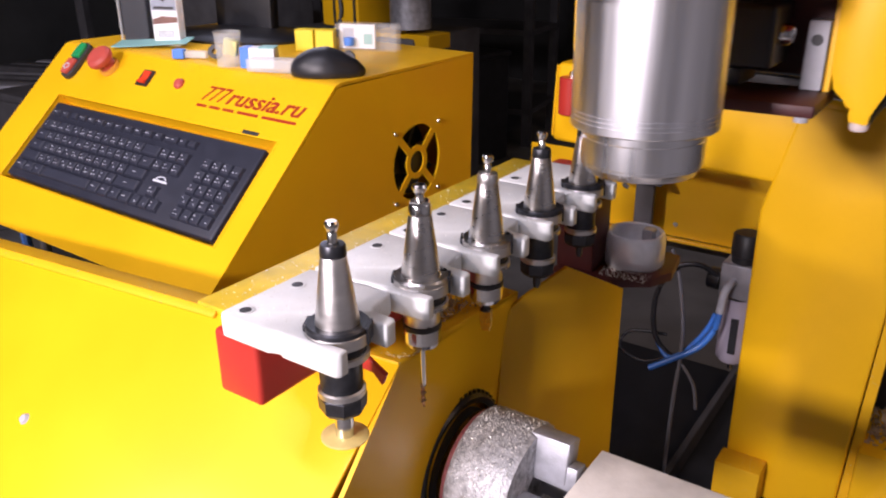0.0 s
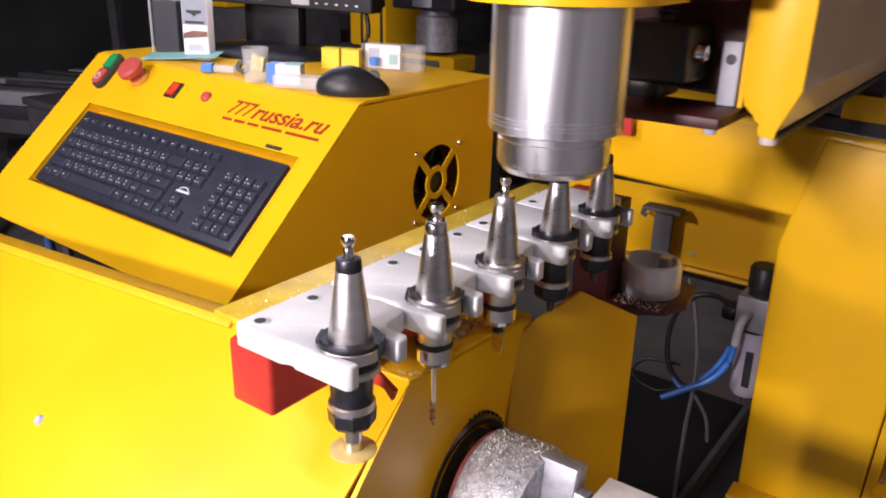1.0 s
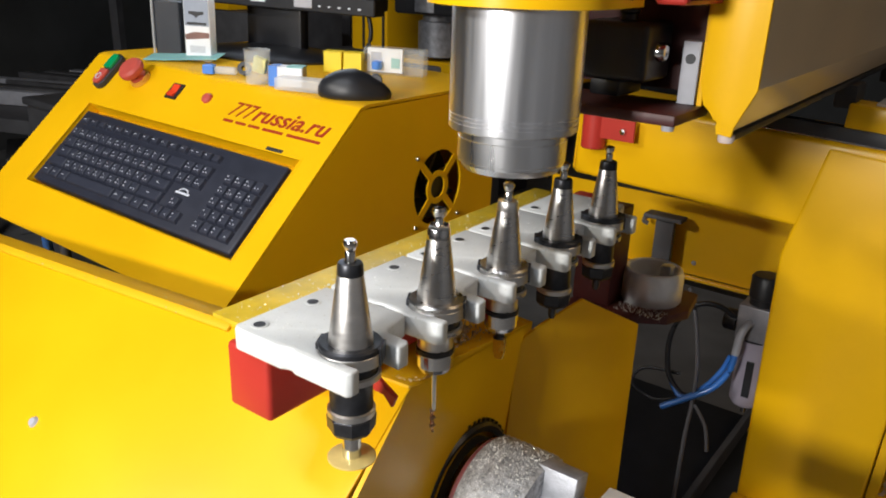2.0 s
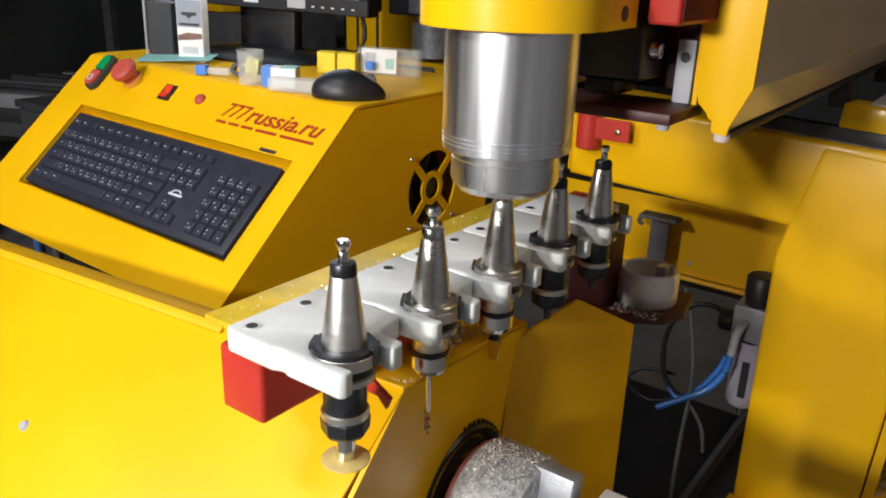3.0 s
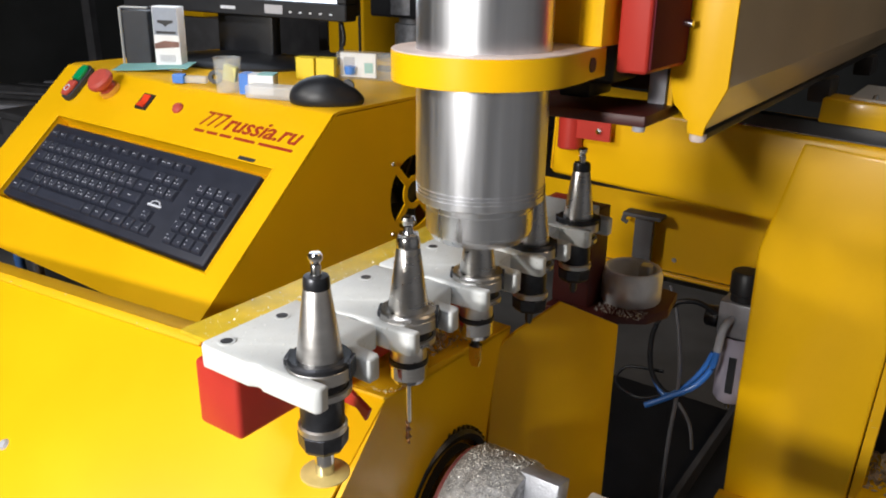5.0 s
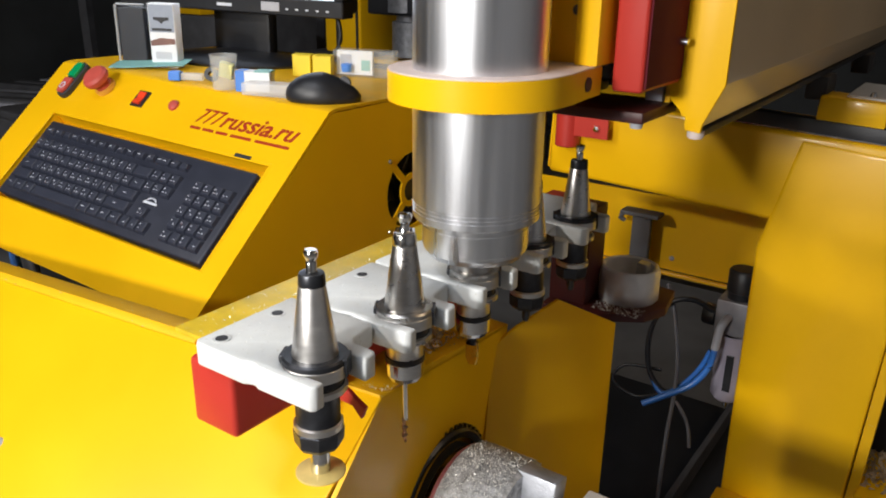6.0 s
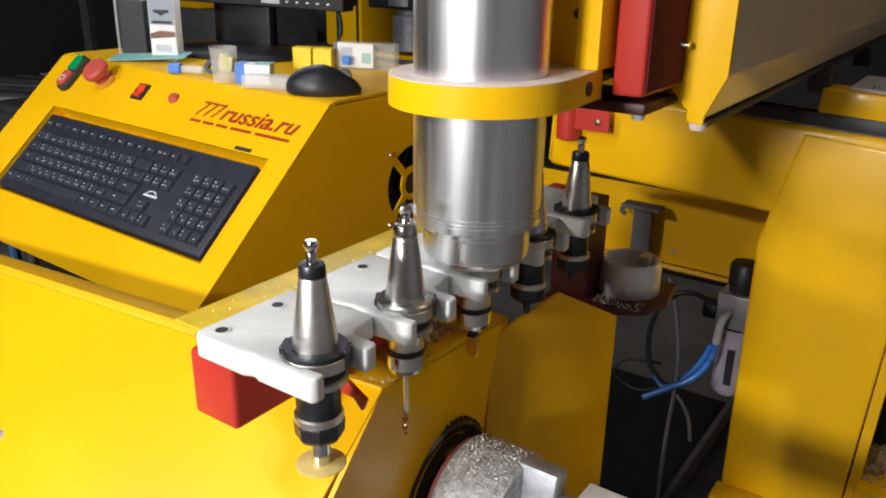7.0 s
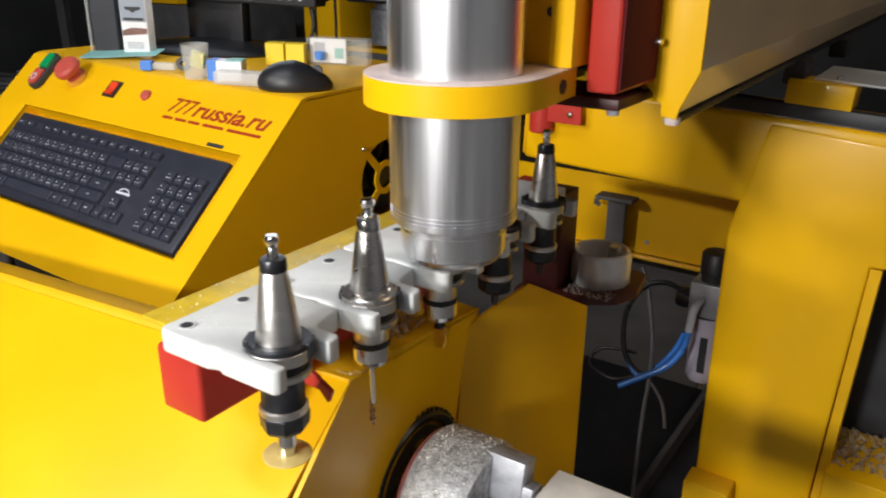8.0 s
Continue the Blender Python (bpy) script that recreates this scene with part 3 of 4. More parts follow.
for c in range(4):
    for r in range(5):
        keys.append(key(x_num + 0.0095 + c * U, 0.0935 - r * 0.0186, 0.0179, 0.0176))
legend = bmesh.new()
for x, y, w, d in keys:
    if w > 0.09:
        continue
    marks = ((-0.0034, 0.0032), (-0.0030, -0.0022), (0.0026, -0.0020)) if d > 0.015 and w < 0.019 else ((-0.002, 0.0004),)
    for dx, dy in marks:
        if random.random() < 0.14:
            continue
        su, sv = random.uniform(0.0007, 0.0015), random.uniform(0.0006, 0.0012)
        if len(marks) == 1:
            su = random.uniform(0.0018, 0.0034)
        u, v = x + dx, y + dy
        box(u - su, u + su, v - 0.0004, v + 0.0004, 0.0046, 0.0050, m=KB, bm=legend)
        if len(marks) > 1:
            box(u - su, u - su + 0.0008, v - sv, v + sv, 0.0046, 0.0050, m=KB, bm=legend)
tagged(part("legend", legend, LEGEND, keyboard), kind="stuff")
mark = bmesh.new()
for k in range(7):                                                   # a plain arch over a bar
    a0 = radians(30 + 20 * k)
    box(-0.002, 0.002, -0.0008, 0.0008, -0.0006, -0.0002, m=KB @ Matrix.Translation((x_nav + 0.006 + 0.010 * math.cos(a0), 0.0555 + 0.006 * math.sin(a0), 0)) @ Matrix.Rotation(a0 + math.pi / 2, 4, "Z"), bm=mark)
box(x_nav - 0.008, x_nav + 0.020, 0.0530, 0.0562, -0.0006, -0.0002, m=KB, bm=mark)
part("maker_mark", mark, LEGEND, keyboard)
TILT_C = Matrix.Translation((CX1, 0.4, 0.05)) @ Matrix.Rotation(radians(1.35), 4, "Y") @ Matrix.Translation((-CX1, -0.4, -0.05))
console.matrix_world = TILT_C                                        # the console hangs a little towards the rack
keyboard.matrix_world = TILT_C
tagged(keyboard, "black computer keyboard set into the yellow console", "keyboard")

tagged(part("blue_cable", tube([(-0.872, 0.245, -0.15), (-0.875, 0.232, -0.20), (-0.874, 0.245, -0.32)], 0.0075, 10), BLUE, smooth=60), "thick blue cable inside the console", "cable")
tagged(part("grey_cable", tube([(-0.818, 0.245, -0.15), (-0.820, 0.232, -0.20), (-0.824, 0.245, -0.32)], 0.0075, 10), DULL_GREY, smooth=60), "grey cable inside the console", "cable")

# ---------------- machine body under the console and rack ----------------
# front cover, sloping at 45 degrees, its head not quite parallel to the console
cover = empty("front_cover", pose(0, 0, 0))
A, B = Vector((-0.95, 0.063, -0.124)), Vector((-0.028, 0.100, -0.087))
along = (B - A).normalized()
down = Vector((0.0, -0.7071, -0.7071))
CM = basis(A, along, -down)
CL = (B - A).length
part("cover_sheet", prism([(0, -0.80), (CL - 0.052, -0.80), (CL, 0), (0, 0)], -0.004, 0.0015, CM), YELLOW, cover, smooth=40)
part("folded_lip", box(0, CL - 0.21, -0.010, 0.0, 0.0002, 0.004, 0.0018, 2, m=CM), YELLOW_DUSTY, cover, smooth=40)
part("head_fold", box(0, CL, -0.004, 0.03, -0.0035, 0, 0.0015, 2, m=basis(A, along, Vector((0, 0.98, -0.2)))), YELLOW_DUSTY, cover, smooth=40)
part("screw", lathe([(0, 0.004), (0.004, 0.003), (0.006, 0), (0, 0)], 16, CM @ Matrix.Translation((0.540, -0.160, 0))), GREY, cover, "zinc screw head", smooth=40)
tagged(cover, "large glossy yellow sloping front cover", "machine cover")

# headstock wall facing the bed, and the cross panel behind the chuck
head = empty("headstock_housing", pose(0, 0, 0))
AX = -0.062
SW = basis((-0.0230, 0.100, 0), (-0.020, 0.220, 0), (0.065, 0, 1))          # along the wall, up
part("side_wall", prism([(0, -0.090), (0.236, -0.124), (0.2205, -0.85), (-0.75, -0.85)], -0.004, 0, SW), YELLOW, head)
part("wall_cap", prism([(0.0, -0.0895), (0.05, -0.090), (0.236, -0.1235), (0.236, -0.1275), (0.0, -0.0935)], -0.05, 0.001, SW), YELLOW_DUSTY, head, "dusty folded top edge")
CP = basis((-0.050, 0.319, 0), (0.047, 0.188, 0), (0, 0, 1))
part("cross_panel", prism([(-0.06, -0.85), (0.194, -0.85), (0.197, -0.175), (0.088, -0.114), (0.024, -0.127), (0.0, -0.135), (-0.012, -0.145)], -0.004, 0.0008, CP), YELLOW, head, smooth=40)
tagged(head, "yellow sheet steel headstock housing around the chuck", "machine housing")

scatter("swarf_heap", 1100, lambda: (lambda y: (random.uniform(-0.088, -0.048), y, -0.0885 - (y - 0.1) * 0.155 + abs(random.gauss(0, 0.014))))(random.gauss(0.200, 0.022)), 0.0021, CHIPS, "brown oily chips heaped on the housing below the rack")
scatter("dust_cake", 1500, lambda: (lambda y: (random.uniform(-0.066, -0.030), y, -0.0892 - (y - 0.1) * 0.155 + abs(random.gauss(0, 0.0008))))(random.uniform(0.102, 0.135)), 0.0011, DUST_YELLOW, "pale dust caked on the corner of the housing")

# rotary chuck
chuck = empty("rotary_chuck", pose(0, 0, 0))
CY, CZ = 0.213, -0.264
CMX = Matrix.Translation((0, CY, CZ)) @ R90Y @ Matrix.Diagonal((1.07, 1.07, 1, 1))
part("guard_ring", lathe([(0.058, AX + 0.008), (0.0635, AX + 0.008), (0.0670, AX + 0.006), (0.0670, AX + 0.018), (0.0645, AX + 0.021), (0.058, AX + 0.019)], 64, CMX), BLUED, chuck, "dark toothed ring round the chuck", smooth=35)
for k in range(48):
    part("ring_tooth", box(0.0660, 0.0702, -0.0018, 0.0018, AX + 0.007, AX + 0.017, 0, m=CMX @ Matrix.Rotation(radians(k * 7.5), 4, "Z")), BLUED, chuck)
# Plate is coloured dark to give the shade between ring and body.
part("back_plate", lathe([(0, AX - 0.02), (0.052, AX - 0.02), (0.053, AX + 0.026)], 64, CMX), DARK, chuck, "back plate, coloured dark for the shaded recess", smooth=35)
part("red_rim", lathe([(0.053, AX + 0.030), (0.0570, AX + 0.0325), (0.0580, AX + 0.0340), (0.0580, AX + 0.0375), (0.055, AX + 0.0385)], 64, CMX), PINK, chuck, "dusty red painted rim", smooth=35)
part("chuck_body", lathe([(0.050, AX + 0.037), (0.0600, AX + 0.0382), (0.0618, AX + 0.042), (0.0618, AX + 0.093), (0.058, AX + 0.101), (0.02, AX + 0.102), (0.02, AX + 0.08), (0, AX + 0.08)], 64, CMX), SWARF_ALU, chuck, "grey chuck body covered with swarf", smooth=35)
for k in range(4):
    m = CMX @ Matrix.Rotation(radians(168 + 90 * k), 4, "Z")
    jaw = box(0.022, 0.0605, -0.011, 0.011, AX + 0.086, AX + 0.134, 0.0015, 2, m=m)
    box(0.018, 0.040, -0.009, 0.009, AX + 0.098, AX + 0.144, 0.0015, 2, m=m, bm=jaw)
    part("jaw", jaw, ALU, chuck, smooth=40)
part("bolt", lathe([(0, 0.006), (0.004, 0.005), (0.0055, 0.003), (0.0055, 0), (0, 0)], 16, Matrix.Translation((AX + 0.024, CY - 0.049, CZ - 0.022)) @ R90Y), CHROME, chuck, "shiny bolt", smooth=40)
tagged(chuck, "grey four-jaw rotary chuck dusted with metal chips", "chuck")
scatter("chuck_swarf", 1400, lambda: (lambda a, x: (x, CY + 0.0665 * math.cos(a), CZ + 0.0665 * math.sin(a)))(random.gauss(1.85, 0.5), random.uniform(AX + 0.04, AX + 0.097)), 0.0008, CHIP, "bright chips lying on the chuck")
workpiece = tagged(part("workpiece", box(0.084, 0.225, 0.17, 0.262, -0.262, -0.226, 0.002, 2, m=pose(0, 0, 0, 0, 0, 0)), BOARD, smooth=40), "pale board clamped before the chuck jaws", "board")

# bed below, dark
bed = empty("machine_bed", pose(0, 0, 0))
part("bed_casting", box(-0.9, 0.42, 0.05, 1.3, FLOOR_Z, -0.73, 0.01, 2), DARK, bed, smooth=40)
part("bed_top", box(-0.9, 0.43, 0.04, 1.31, -0.729, -0.70, 0.006, 2), DARK, bed, smooth=40)
for x in (-0.02, 0.20, 0.38):
    part("bed_rib", box(x, x + 0.012, 0.06, 1.28, -0.6995, -0.66, 0.002), DARK_GREY, bed)
tagged(bed, "dark steel machine bed in shadow", "machine bed")

# ---------------- gantry: fixed beam, column ----------------
TILT = 3.6          # by which the arm sinks as it runs along
G = Matrix.Translation((-0.1, 0.85, -0.1065)) @ Matrix.Rotation(radians(2.6), 4, "Y")      # beam's lower front edge

beam = empty("gantry_beam", G)
part("beam_tube", box(-0.182, 0.45, 0, 0.16, 0, 0.132, 0.008, 3), YELLOW, beam, smooth=50)
part("end_cap", box(-0.186, -0.1825, 0.006, 0.154, 0.006, 0.126, 0.001), YELLOW, beam)
tagged(beam, "yellow steel box beam of the gantry", "gantry beam")
rail = empty("linear_rail", G @ Matrix.Translation((0, 0, -0.018)))
part("rail_bar", box(0.10, 0.5, 0.002, 0.022, 0.1505, 0.172, 0.002), DARK, rail, smooth=40)
part("rail_base", box(0.06, 0.5, 0.002, 0.06, 0.1504, 0.1534, 0.0008), CHROME, rail, "bright steel strip")
rc = part("rail_cover", box(0.215, 0.300, -0.004, 0.055, 0.1725, 0.205, 0.002), YELLOW, rail, "yellow cover block on the rail", smooth=40)
part("clear_shield", box(0.245, 0.50, 0.010, 0.16, 0.2055, 0.209, 0.001, m=None), FROST, rail, "scratched clear shield")
for k in range(4):
    part("shield_screw", lathe([(0, 0.006), (0.003, 0.005), (0.0045, 0), (0, 0)], 12, Matrix.Translation((0.275 + 0.06 * k, 0.022, 0.209))), CHROME, rail, smooth=40)
tagged(rail, "black linear rail with a bright strip on the beam", "rail")

column = empty("gantry_column", pose(0, 0, 0))
COLF = Matrix.Translation((0, 0.898, 0)) @ R90X
part("column_body", prism([(0.0765, -0.66), (0.0710, -0.160), (0.1085, 0.008), (0.36, -0.012), (0.36, -0.172), (0.267, -0.176), (0.2535, -0.495), (0.249, -0.66)], 0.05, 0.006, COLF, seg=4), YELLOW, column, smooth=50)
part("column_side", prism([(0.2675, -0.178), (0.2830, -0.178), (0.2640, -0.66), (0.2500, -0.66)], 0.044, 0.001, Matrix.Translation((0, 0.897, 0)) @ R90X), YELLOW_DUSTY, column, "dusty inner side of the opening")
part("column_foot", box(0.070, 0.142, 0.800, 0.8475, -0.66, -0.583, 0.003), YELLOW_DUSTY, column, smooth=40)
tagged(column, "yellow folded sheet column of the gantry", "gantry column")
ledge = tagged(part("side_ledge", box(0.266, 0.60, 0.835, 0.985, -0.66, -0.506, 0.004), YELLOW, smooth=40), "yellow ledge beside the column covered with chips", "ledge")
scatter("wood_chips", 700, lambda: (random.uniform(0.27, 0.58), random.uniform(0.865, 0.975), -0.504 + random.random() ** 3 * 0.012), 0.006, CHIPS, "brown wood chips heaped on the ledge")
# Added dark sheet in place of the unlit space inside the opening.
tagged(part("opening_shade", box(0.24, 0.62, 0.99, 1.0, -0.66, -0.11), DARK), "dark sheet standing for the shaded opening behind the ledge", "panel")

# red stop cylinder on the beam
stopper = empty("red_stop", pose(-0.243, 0.838, -0.012))
part("cylinder", lathe([(0, -0.035), (0.018, -0.035), (0.020, -0.033), (0.020, 0.024), (0.018, 0.026), (0, 0.026)], 32), RED, stopper, smooth=40)
part("tab", box(0.016, 0.074, -0.012, -0.006, -0.015, 0.019, 0.001), RED, stopper)
part("tab_bolt", lathe([(0, 0.006), (0.005, 0.005), (0.0065, 0), (0, 0)], 6, Matrix.Translation((0.056, -0.012, 0.001)) @ R90X), CHROME, stopper, "zinc bolt")
part("pin", lathe([(0, 0.036), (0.004, 0.035), (0.004, 0.02)], 12), CHROME, stopper)
tagged(stopper, "red painted cylinder stop bolted to the gantry beam", "stop")

# ---------------- slide arm, which runs along the beam ----------------
arm = empty("slide_arm", pose(0, 0, 0))
# side wall with a chamfered lower edge, seen in section x, z, drawn out along y
sec = [(0.1345, 0.60), (0.1345, 0.141), (0.1285, 0.127), (0.117, 0.103), (0.112, 0.103), (0.122, 0.128), (0.1275, 0.142), (0.1275, 0.60)]
ARM_Y0, ARM_Y1 = 0.352, 1.9
part("side_wall", prism(sec, -(ARM_Y1 - ARM_Y0), 0, Matrix.Translation((0, ARM_Y0, 0)) @ R90X), ARM_PAINT, arm, "yellow side wall, lightened by sheen painted into its colour")
part("side_wall", prism([(-x, z) for x, z in sec], -(ARM_Y1 - ARM_Y0), 0, Matrix.Translation((0, ARM_Y0, 0)) @ R90X), YELLOW, arm)
part("arm_lid", box(-0.1345, 0.1345, ARM_Y0, ARM_Y1, 0.6002, 0.604), YELLOW, arm)
part("arm_floor", box(-0.108, 0.108, ARM_Y0 + 0.35, ARM_Y1, 0.103, 0.107), DARK, arm)
part("edge_trim", box(0.110, 0.1185, ARM_Y0 + 0.001, ARM_Y1, 0.094, 0.1005, 0.001), BLACK, arm, "black edge strip")
front = [(0.0862, 0.62), (0.0862, 0.141), (0.0905, 0.124), (0.0985, 0.1165), (0.1010, 0.1120), (0.1045, 0.1105), (0.1040, 0.1060), (0.1052, 0.1000), (0.1185, 0.0985), (0.1195, 0.1060), (0.1225, 0.1130), (0.1345, 0.140), (0.1365, 0.62)]
part("front_flange", prism(front, 0.004, 0.0008, Matrix.Translation((0, ARM_Y0 - 0.001, 0)) @ R90X), YELLOW, arm, smooth=40)
part("front_flange", prism([(-x, z) for x, z in front], 0.004, 0.0008, Matrix.Translation((0, ARM_Y0 - 0.001, 0)) @ R90X), YELLOW, arm, smooth=40)
for sx in (-1, 1):
    part("edge_plug", lathe([(0, -0.006), (0.006, -0.006), (0.0072, -0.004), (0.0072, 0.001), (0, 0.001)], 20, Matrix.Translation((sx * 0.1122, ARM_Y0 + 0.004, 0.0985))), BARE, arm, "pale plastic end plug", smooth=40)
part("guide_plate", box(-0.085, 0.085, 0.372, 0.380, 0.13, 0.62), MAROON, arm, "dark red guide plate")
part("inner_cheek", box(0.0815, 0.0865, 0.3556, 0.3715, 0.118, 0.62, 0.001), YELLOW, arm)
part("bottom_plate", box(-0.088, 0.0885, 0.290, 0.371, 0.111, 0.1205, 0.0015), MAROON, arm, "dark red bottom plate", smooth=40)
part("bearing_block", box(-0.010, 0.050, 0.308, 0.366, 0.140, 0.190, 0.005, 3), BLACK, arm, "black screw bearing block", smooth=40)
part("bearing_foot", box(-0.002, 0.028, 0.312, 0.36, 0.126, 0.1405, 0.003, 2), BLACK, arm, smooth=40)
part("bearing_bolt", lathe([(0, 0.010), (0.006, 0.009), (0.0085, 0.006), (0.0085, 0), (0, 0)], 18, Matrix.Translation((0.0502, 0.33, 0.166)) @ R90Y), CHROME, arm, "round bolt head", smooth=40)
screw_bm = lathe([(0.007, 0.19), (0.007, 0.60)], 20, Matrix.Translation((0.02, 0.335, 0)))
for k in range(60):
    lathe([(0.0068, 0.195 + k * 0.0066), (0.0088, 0.197 + k * 0.0066), (0.0088, 0.199 + k * 0.0066), (0.0068, 0.201 + k * 0.0066)], 16, Matrix.Translation((0.02, 0.335, 0)), screw_bm)
part("lead_screw", screw_bm, BLUED, arm, "dark lead screw", smooth=40)
gr = part("guide_rail", box(0.064, 0.080, 0.3545, 0.3715, 0.1206, 0.175, 0.001), GREY, arm, "grey end of a linear guide")
part("guide_hole", lathe([(0, 0.0008), (0.0045, 0.0008), (0.0045, 0), (0, 0)], 16, Matrix.Translation((0.072, 0.3545, 0.160)) @ R90X), DARK, gr)
part("foot_screw", lathe([(0, -0.007), (0.005, -0.006), (0.006, 0), (0, 0)], 14, Matrix.Translation((0.078, 0.305, 0.111))), GREY, arm, smooth=40)
# runner blocks behind, on the rail
for y in (0.86, 1.22):
    part("runner_block", box(0.100, 0.128, y, y + 0.06, 0.062, 0.094, 0.003), DARK, arm, "dark runner block", smooth=40)
tagged(arm, "yellow sheet steel slide arm over the gantry beam", "slide arm")

# ---------------- spindle carriage, which sinks on the arm ----------------
# built with the spindle's nose at z = 0, its axis at x = y = 0
zc = empty("spindle_carriage", pose(0, 0, 0))
SR = 0.0502
sp = part("spindle_body", lathe([(SR - 0.001, 0.0315), (SR, 0.0325), (SR, 0.0372), (SR - 0.0008, 0.0376), (SR - 0.0008, 0.0384), (SR, 0.0388), (SR, 0.0402), (SR - 0.0008, 0.0406), (SR - 0.0008, 0.0414), (SR, 0.0418), (SR, 0.0432), (SR - 0.0008, 0.0436), (SR - 0.0008, 0.0444), (SR, 0.0448), (SR, 0.50), (SR - 0.002, 0.502), (0, 0.502)], 96), SPINDLE, zc, "bright turned steel spindle body", smooth=30)
part("nose_step", lathe([(SR - 0.001, 0.0315), (0.0425, 0.0308), (0.0418, 0.0298), (0.0418, 0.0250)], 80), NOSE, sp, smooth=30)
part("nose_collar", lathe([(0.0418, 0.0252), (0.0424, 0.0245), (0.0424, 0.0080), (0.0414, 0.0072), (0.0414, 0.0052), (0.0405, 0.0046), (0.0380, 0.0), (0.0300, 0.0), (0.017, 0.0005), (0.0165, 0.02), (0.014, 0.046), (0, 0.046)], 80), NOSE, sp, "polished nose collar", smooth=30)
RO = 0.0690
ring_pts = [(RO * math.cos(radians(a)), RO * math.sin(radians(a))) for a in range(150, 391 - 30, 6)]
ring_pts = [(-0.062, 0.075)] + ring_pts + [(0.0690, 0.018), (0.0655, 0.050), (0.064, 0.075)]
inner = [(0.0506 * math.cos(radians(a)), 0.0506 * math.sin(radians(a))) for a in range(0, 360, 8)]
cl = bmesh.new()
o = [cl.verts.new((x, y, 0.1225)) for x, y in ring_pts]
n_ = [cl.verts.new((x, y, 0.1225)) for x, y in inner]
es = [cl.edges.new((a, b)) for q in (o, n_) for a, b in zip(q, q[1:] + q[:1])]
bmesh.ops.triangle_fill(cl, use_beauty=True, use_dissolve=False, edges=es)
bmesh.ops.delete(cl, geom=[f for f in cl.faces if all(v.co.xy.length < 0.0508 for v in f.verts)], context="FACES_ONLY")
rr = bmesh.ops.extrude_face_region(cl, geom=cl.faces[:])
bmesh.ops.translate(cl, vec=(0, 0, 0.0215), verts=[g for g in rr["geom"] if isinstance(g, bmesh.types.BMVert)])
bmesh.ops.recalc_face_normals(cl, faces=cl.faces)
clamp = part("clamp_ring", cl, YELLOW, zc, "yellow clamp ring round the spindle", smooth=30)
rim_bm = bmesh.new()                                                 # bare pale upper face of the ring
o = [rim_bm.verts.new((x * 0.992, y * 0.992, 0.1441)) for x, y in ring_pts]
n_ = [rim_bm.verts.new((x * 1.001, y * 1.001, 0.1441)) for x, y in inner]
es = [rim_bm.edges.new((a, b)) for q in (o, n_) for a, b in zip(q, q[1:] + q[:1])]
bmesh.ops.triangle_fill(rim_bm, use_beauty=True, use_dissolve=False, edges=es)
bmesh.ops.delete(rim_bm, geom=[f for f in rim_bm.faces if all(v.co.xy.length < 0.0510 for v in f.verts)], context="FACES_ONLY")
rr = bmesh.ops.extrude_face_region(rim_bm, geom=rim_bm.faces[:])
bmesh.ops.translate(rim_bm, vec=(0, 0, 0.0008), verts=[g for g in rr["geom"] if isinstance(g, bmesh.types.BMVert)])
bmesh.ops.recalc_face_normals(rim_bm, faces=rim_bm.faces)
part("bare_face", rim_bm, BARE, clamp, "pale bare upper face")
part("clamp_hole", lathe([(0, 0.0012), (0.0055, 0.0012), (0.0055, 0), (0, 0)], 18, Matrix.Translation((0.0660, 0.046, 0.1335)) @ Matrix.Rotation(radians(90), 4, "Y")), DARK, clamp)
part("mount_plate", box(-0.062, 0.0465, 0.0752, 0.086, 0.124, 0.50, 0.001), YELLOW, zc, smooth=40)
part("mount_rib", box(0.0465, 0.0660, 0.060, 0.130, 0.1452, 0.50, 0.001), YELLOW, zc, smooth=40)
for z in (0.185, 0.200):
    part("rib_hole", lathe([(0, 0.0012), (0.004, 0.0012), (0.004, 0), (0, 0)], 16, Matrix.Translation((0.040, 0.0752, z)) @ R90X), DARK, zc)
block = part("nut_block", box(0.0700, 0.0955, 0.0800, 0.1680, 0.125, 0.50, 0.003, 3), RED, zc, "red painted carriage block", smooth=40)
# Added sheet: the shade on this face is put into a darker red.
part("side_shade", box(0.0956, 0.0972, 0.0835, 0.1660, 0.1285, 0.50, 0.0005), mat("shaded_red", (0.12, 0.016, 0.024), 0.75, vary=0.15, scale=30, bump=0.05, spec=0.1), block, "thin dark red sheet standing for shade on the block side")
part("block_bolt", lathe([(0, 0.0075), (0.003, 0.007), (0.0035, 0), (0, 0)], 12, Matrix.Translation((0.0972, 0.150, 0.160)) @ R90Y), CHROME, block, "shiny bolt", smooth=40)
tagged(zc, "turned steel milling spindle in its yellow clamp and red carriage", "milling spindle")

# ---------------- things behind the rack ----------------
plate = tagged(part("red_bracket", prism([(-0.085, 0.500), (-0.030, 0.512), (0.020, 0.545), (0.034, 0.580), (0.024, 0.64), (-0.10, 0.66), (-0.10, 0.50)], -0.012, 0.001, Matrix.Translation((0, 0, -0.170))), MAROON, smooth=40), "dark red steel bracket plate, dusty", "bracket")
tagged(part("red_upright", box(-0.100, -0.050, 0.5205, 0.57, -0.169, -0.045, 0.002), MAROON, smooth=40), "dark red upright post behind the tool rack", "post")
scatter("bracket_swarf", 200, lambda: (random.uniform(-0.045, 0.018), random.uniform(0.523, 0.552), -0.1692 + random.random() ** 3 * 0.003), 0.0014, CHIP, "pale chips lying on the red bracket")
cup = empty("turned_socket", pose(-0.020, 0.585, -0.170))
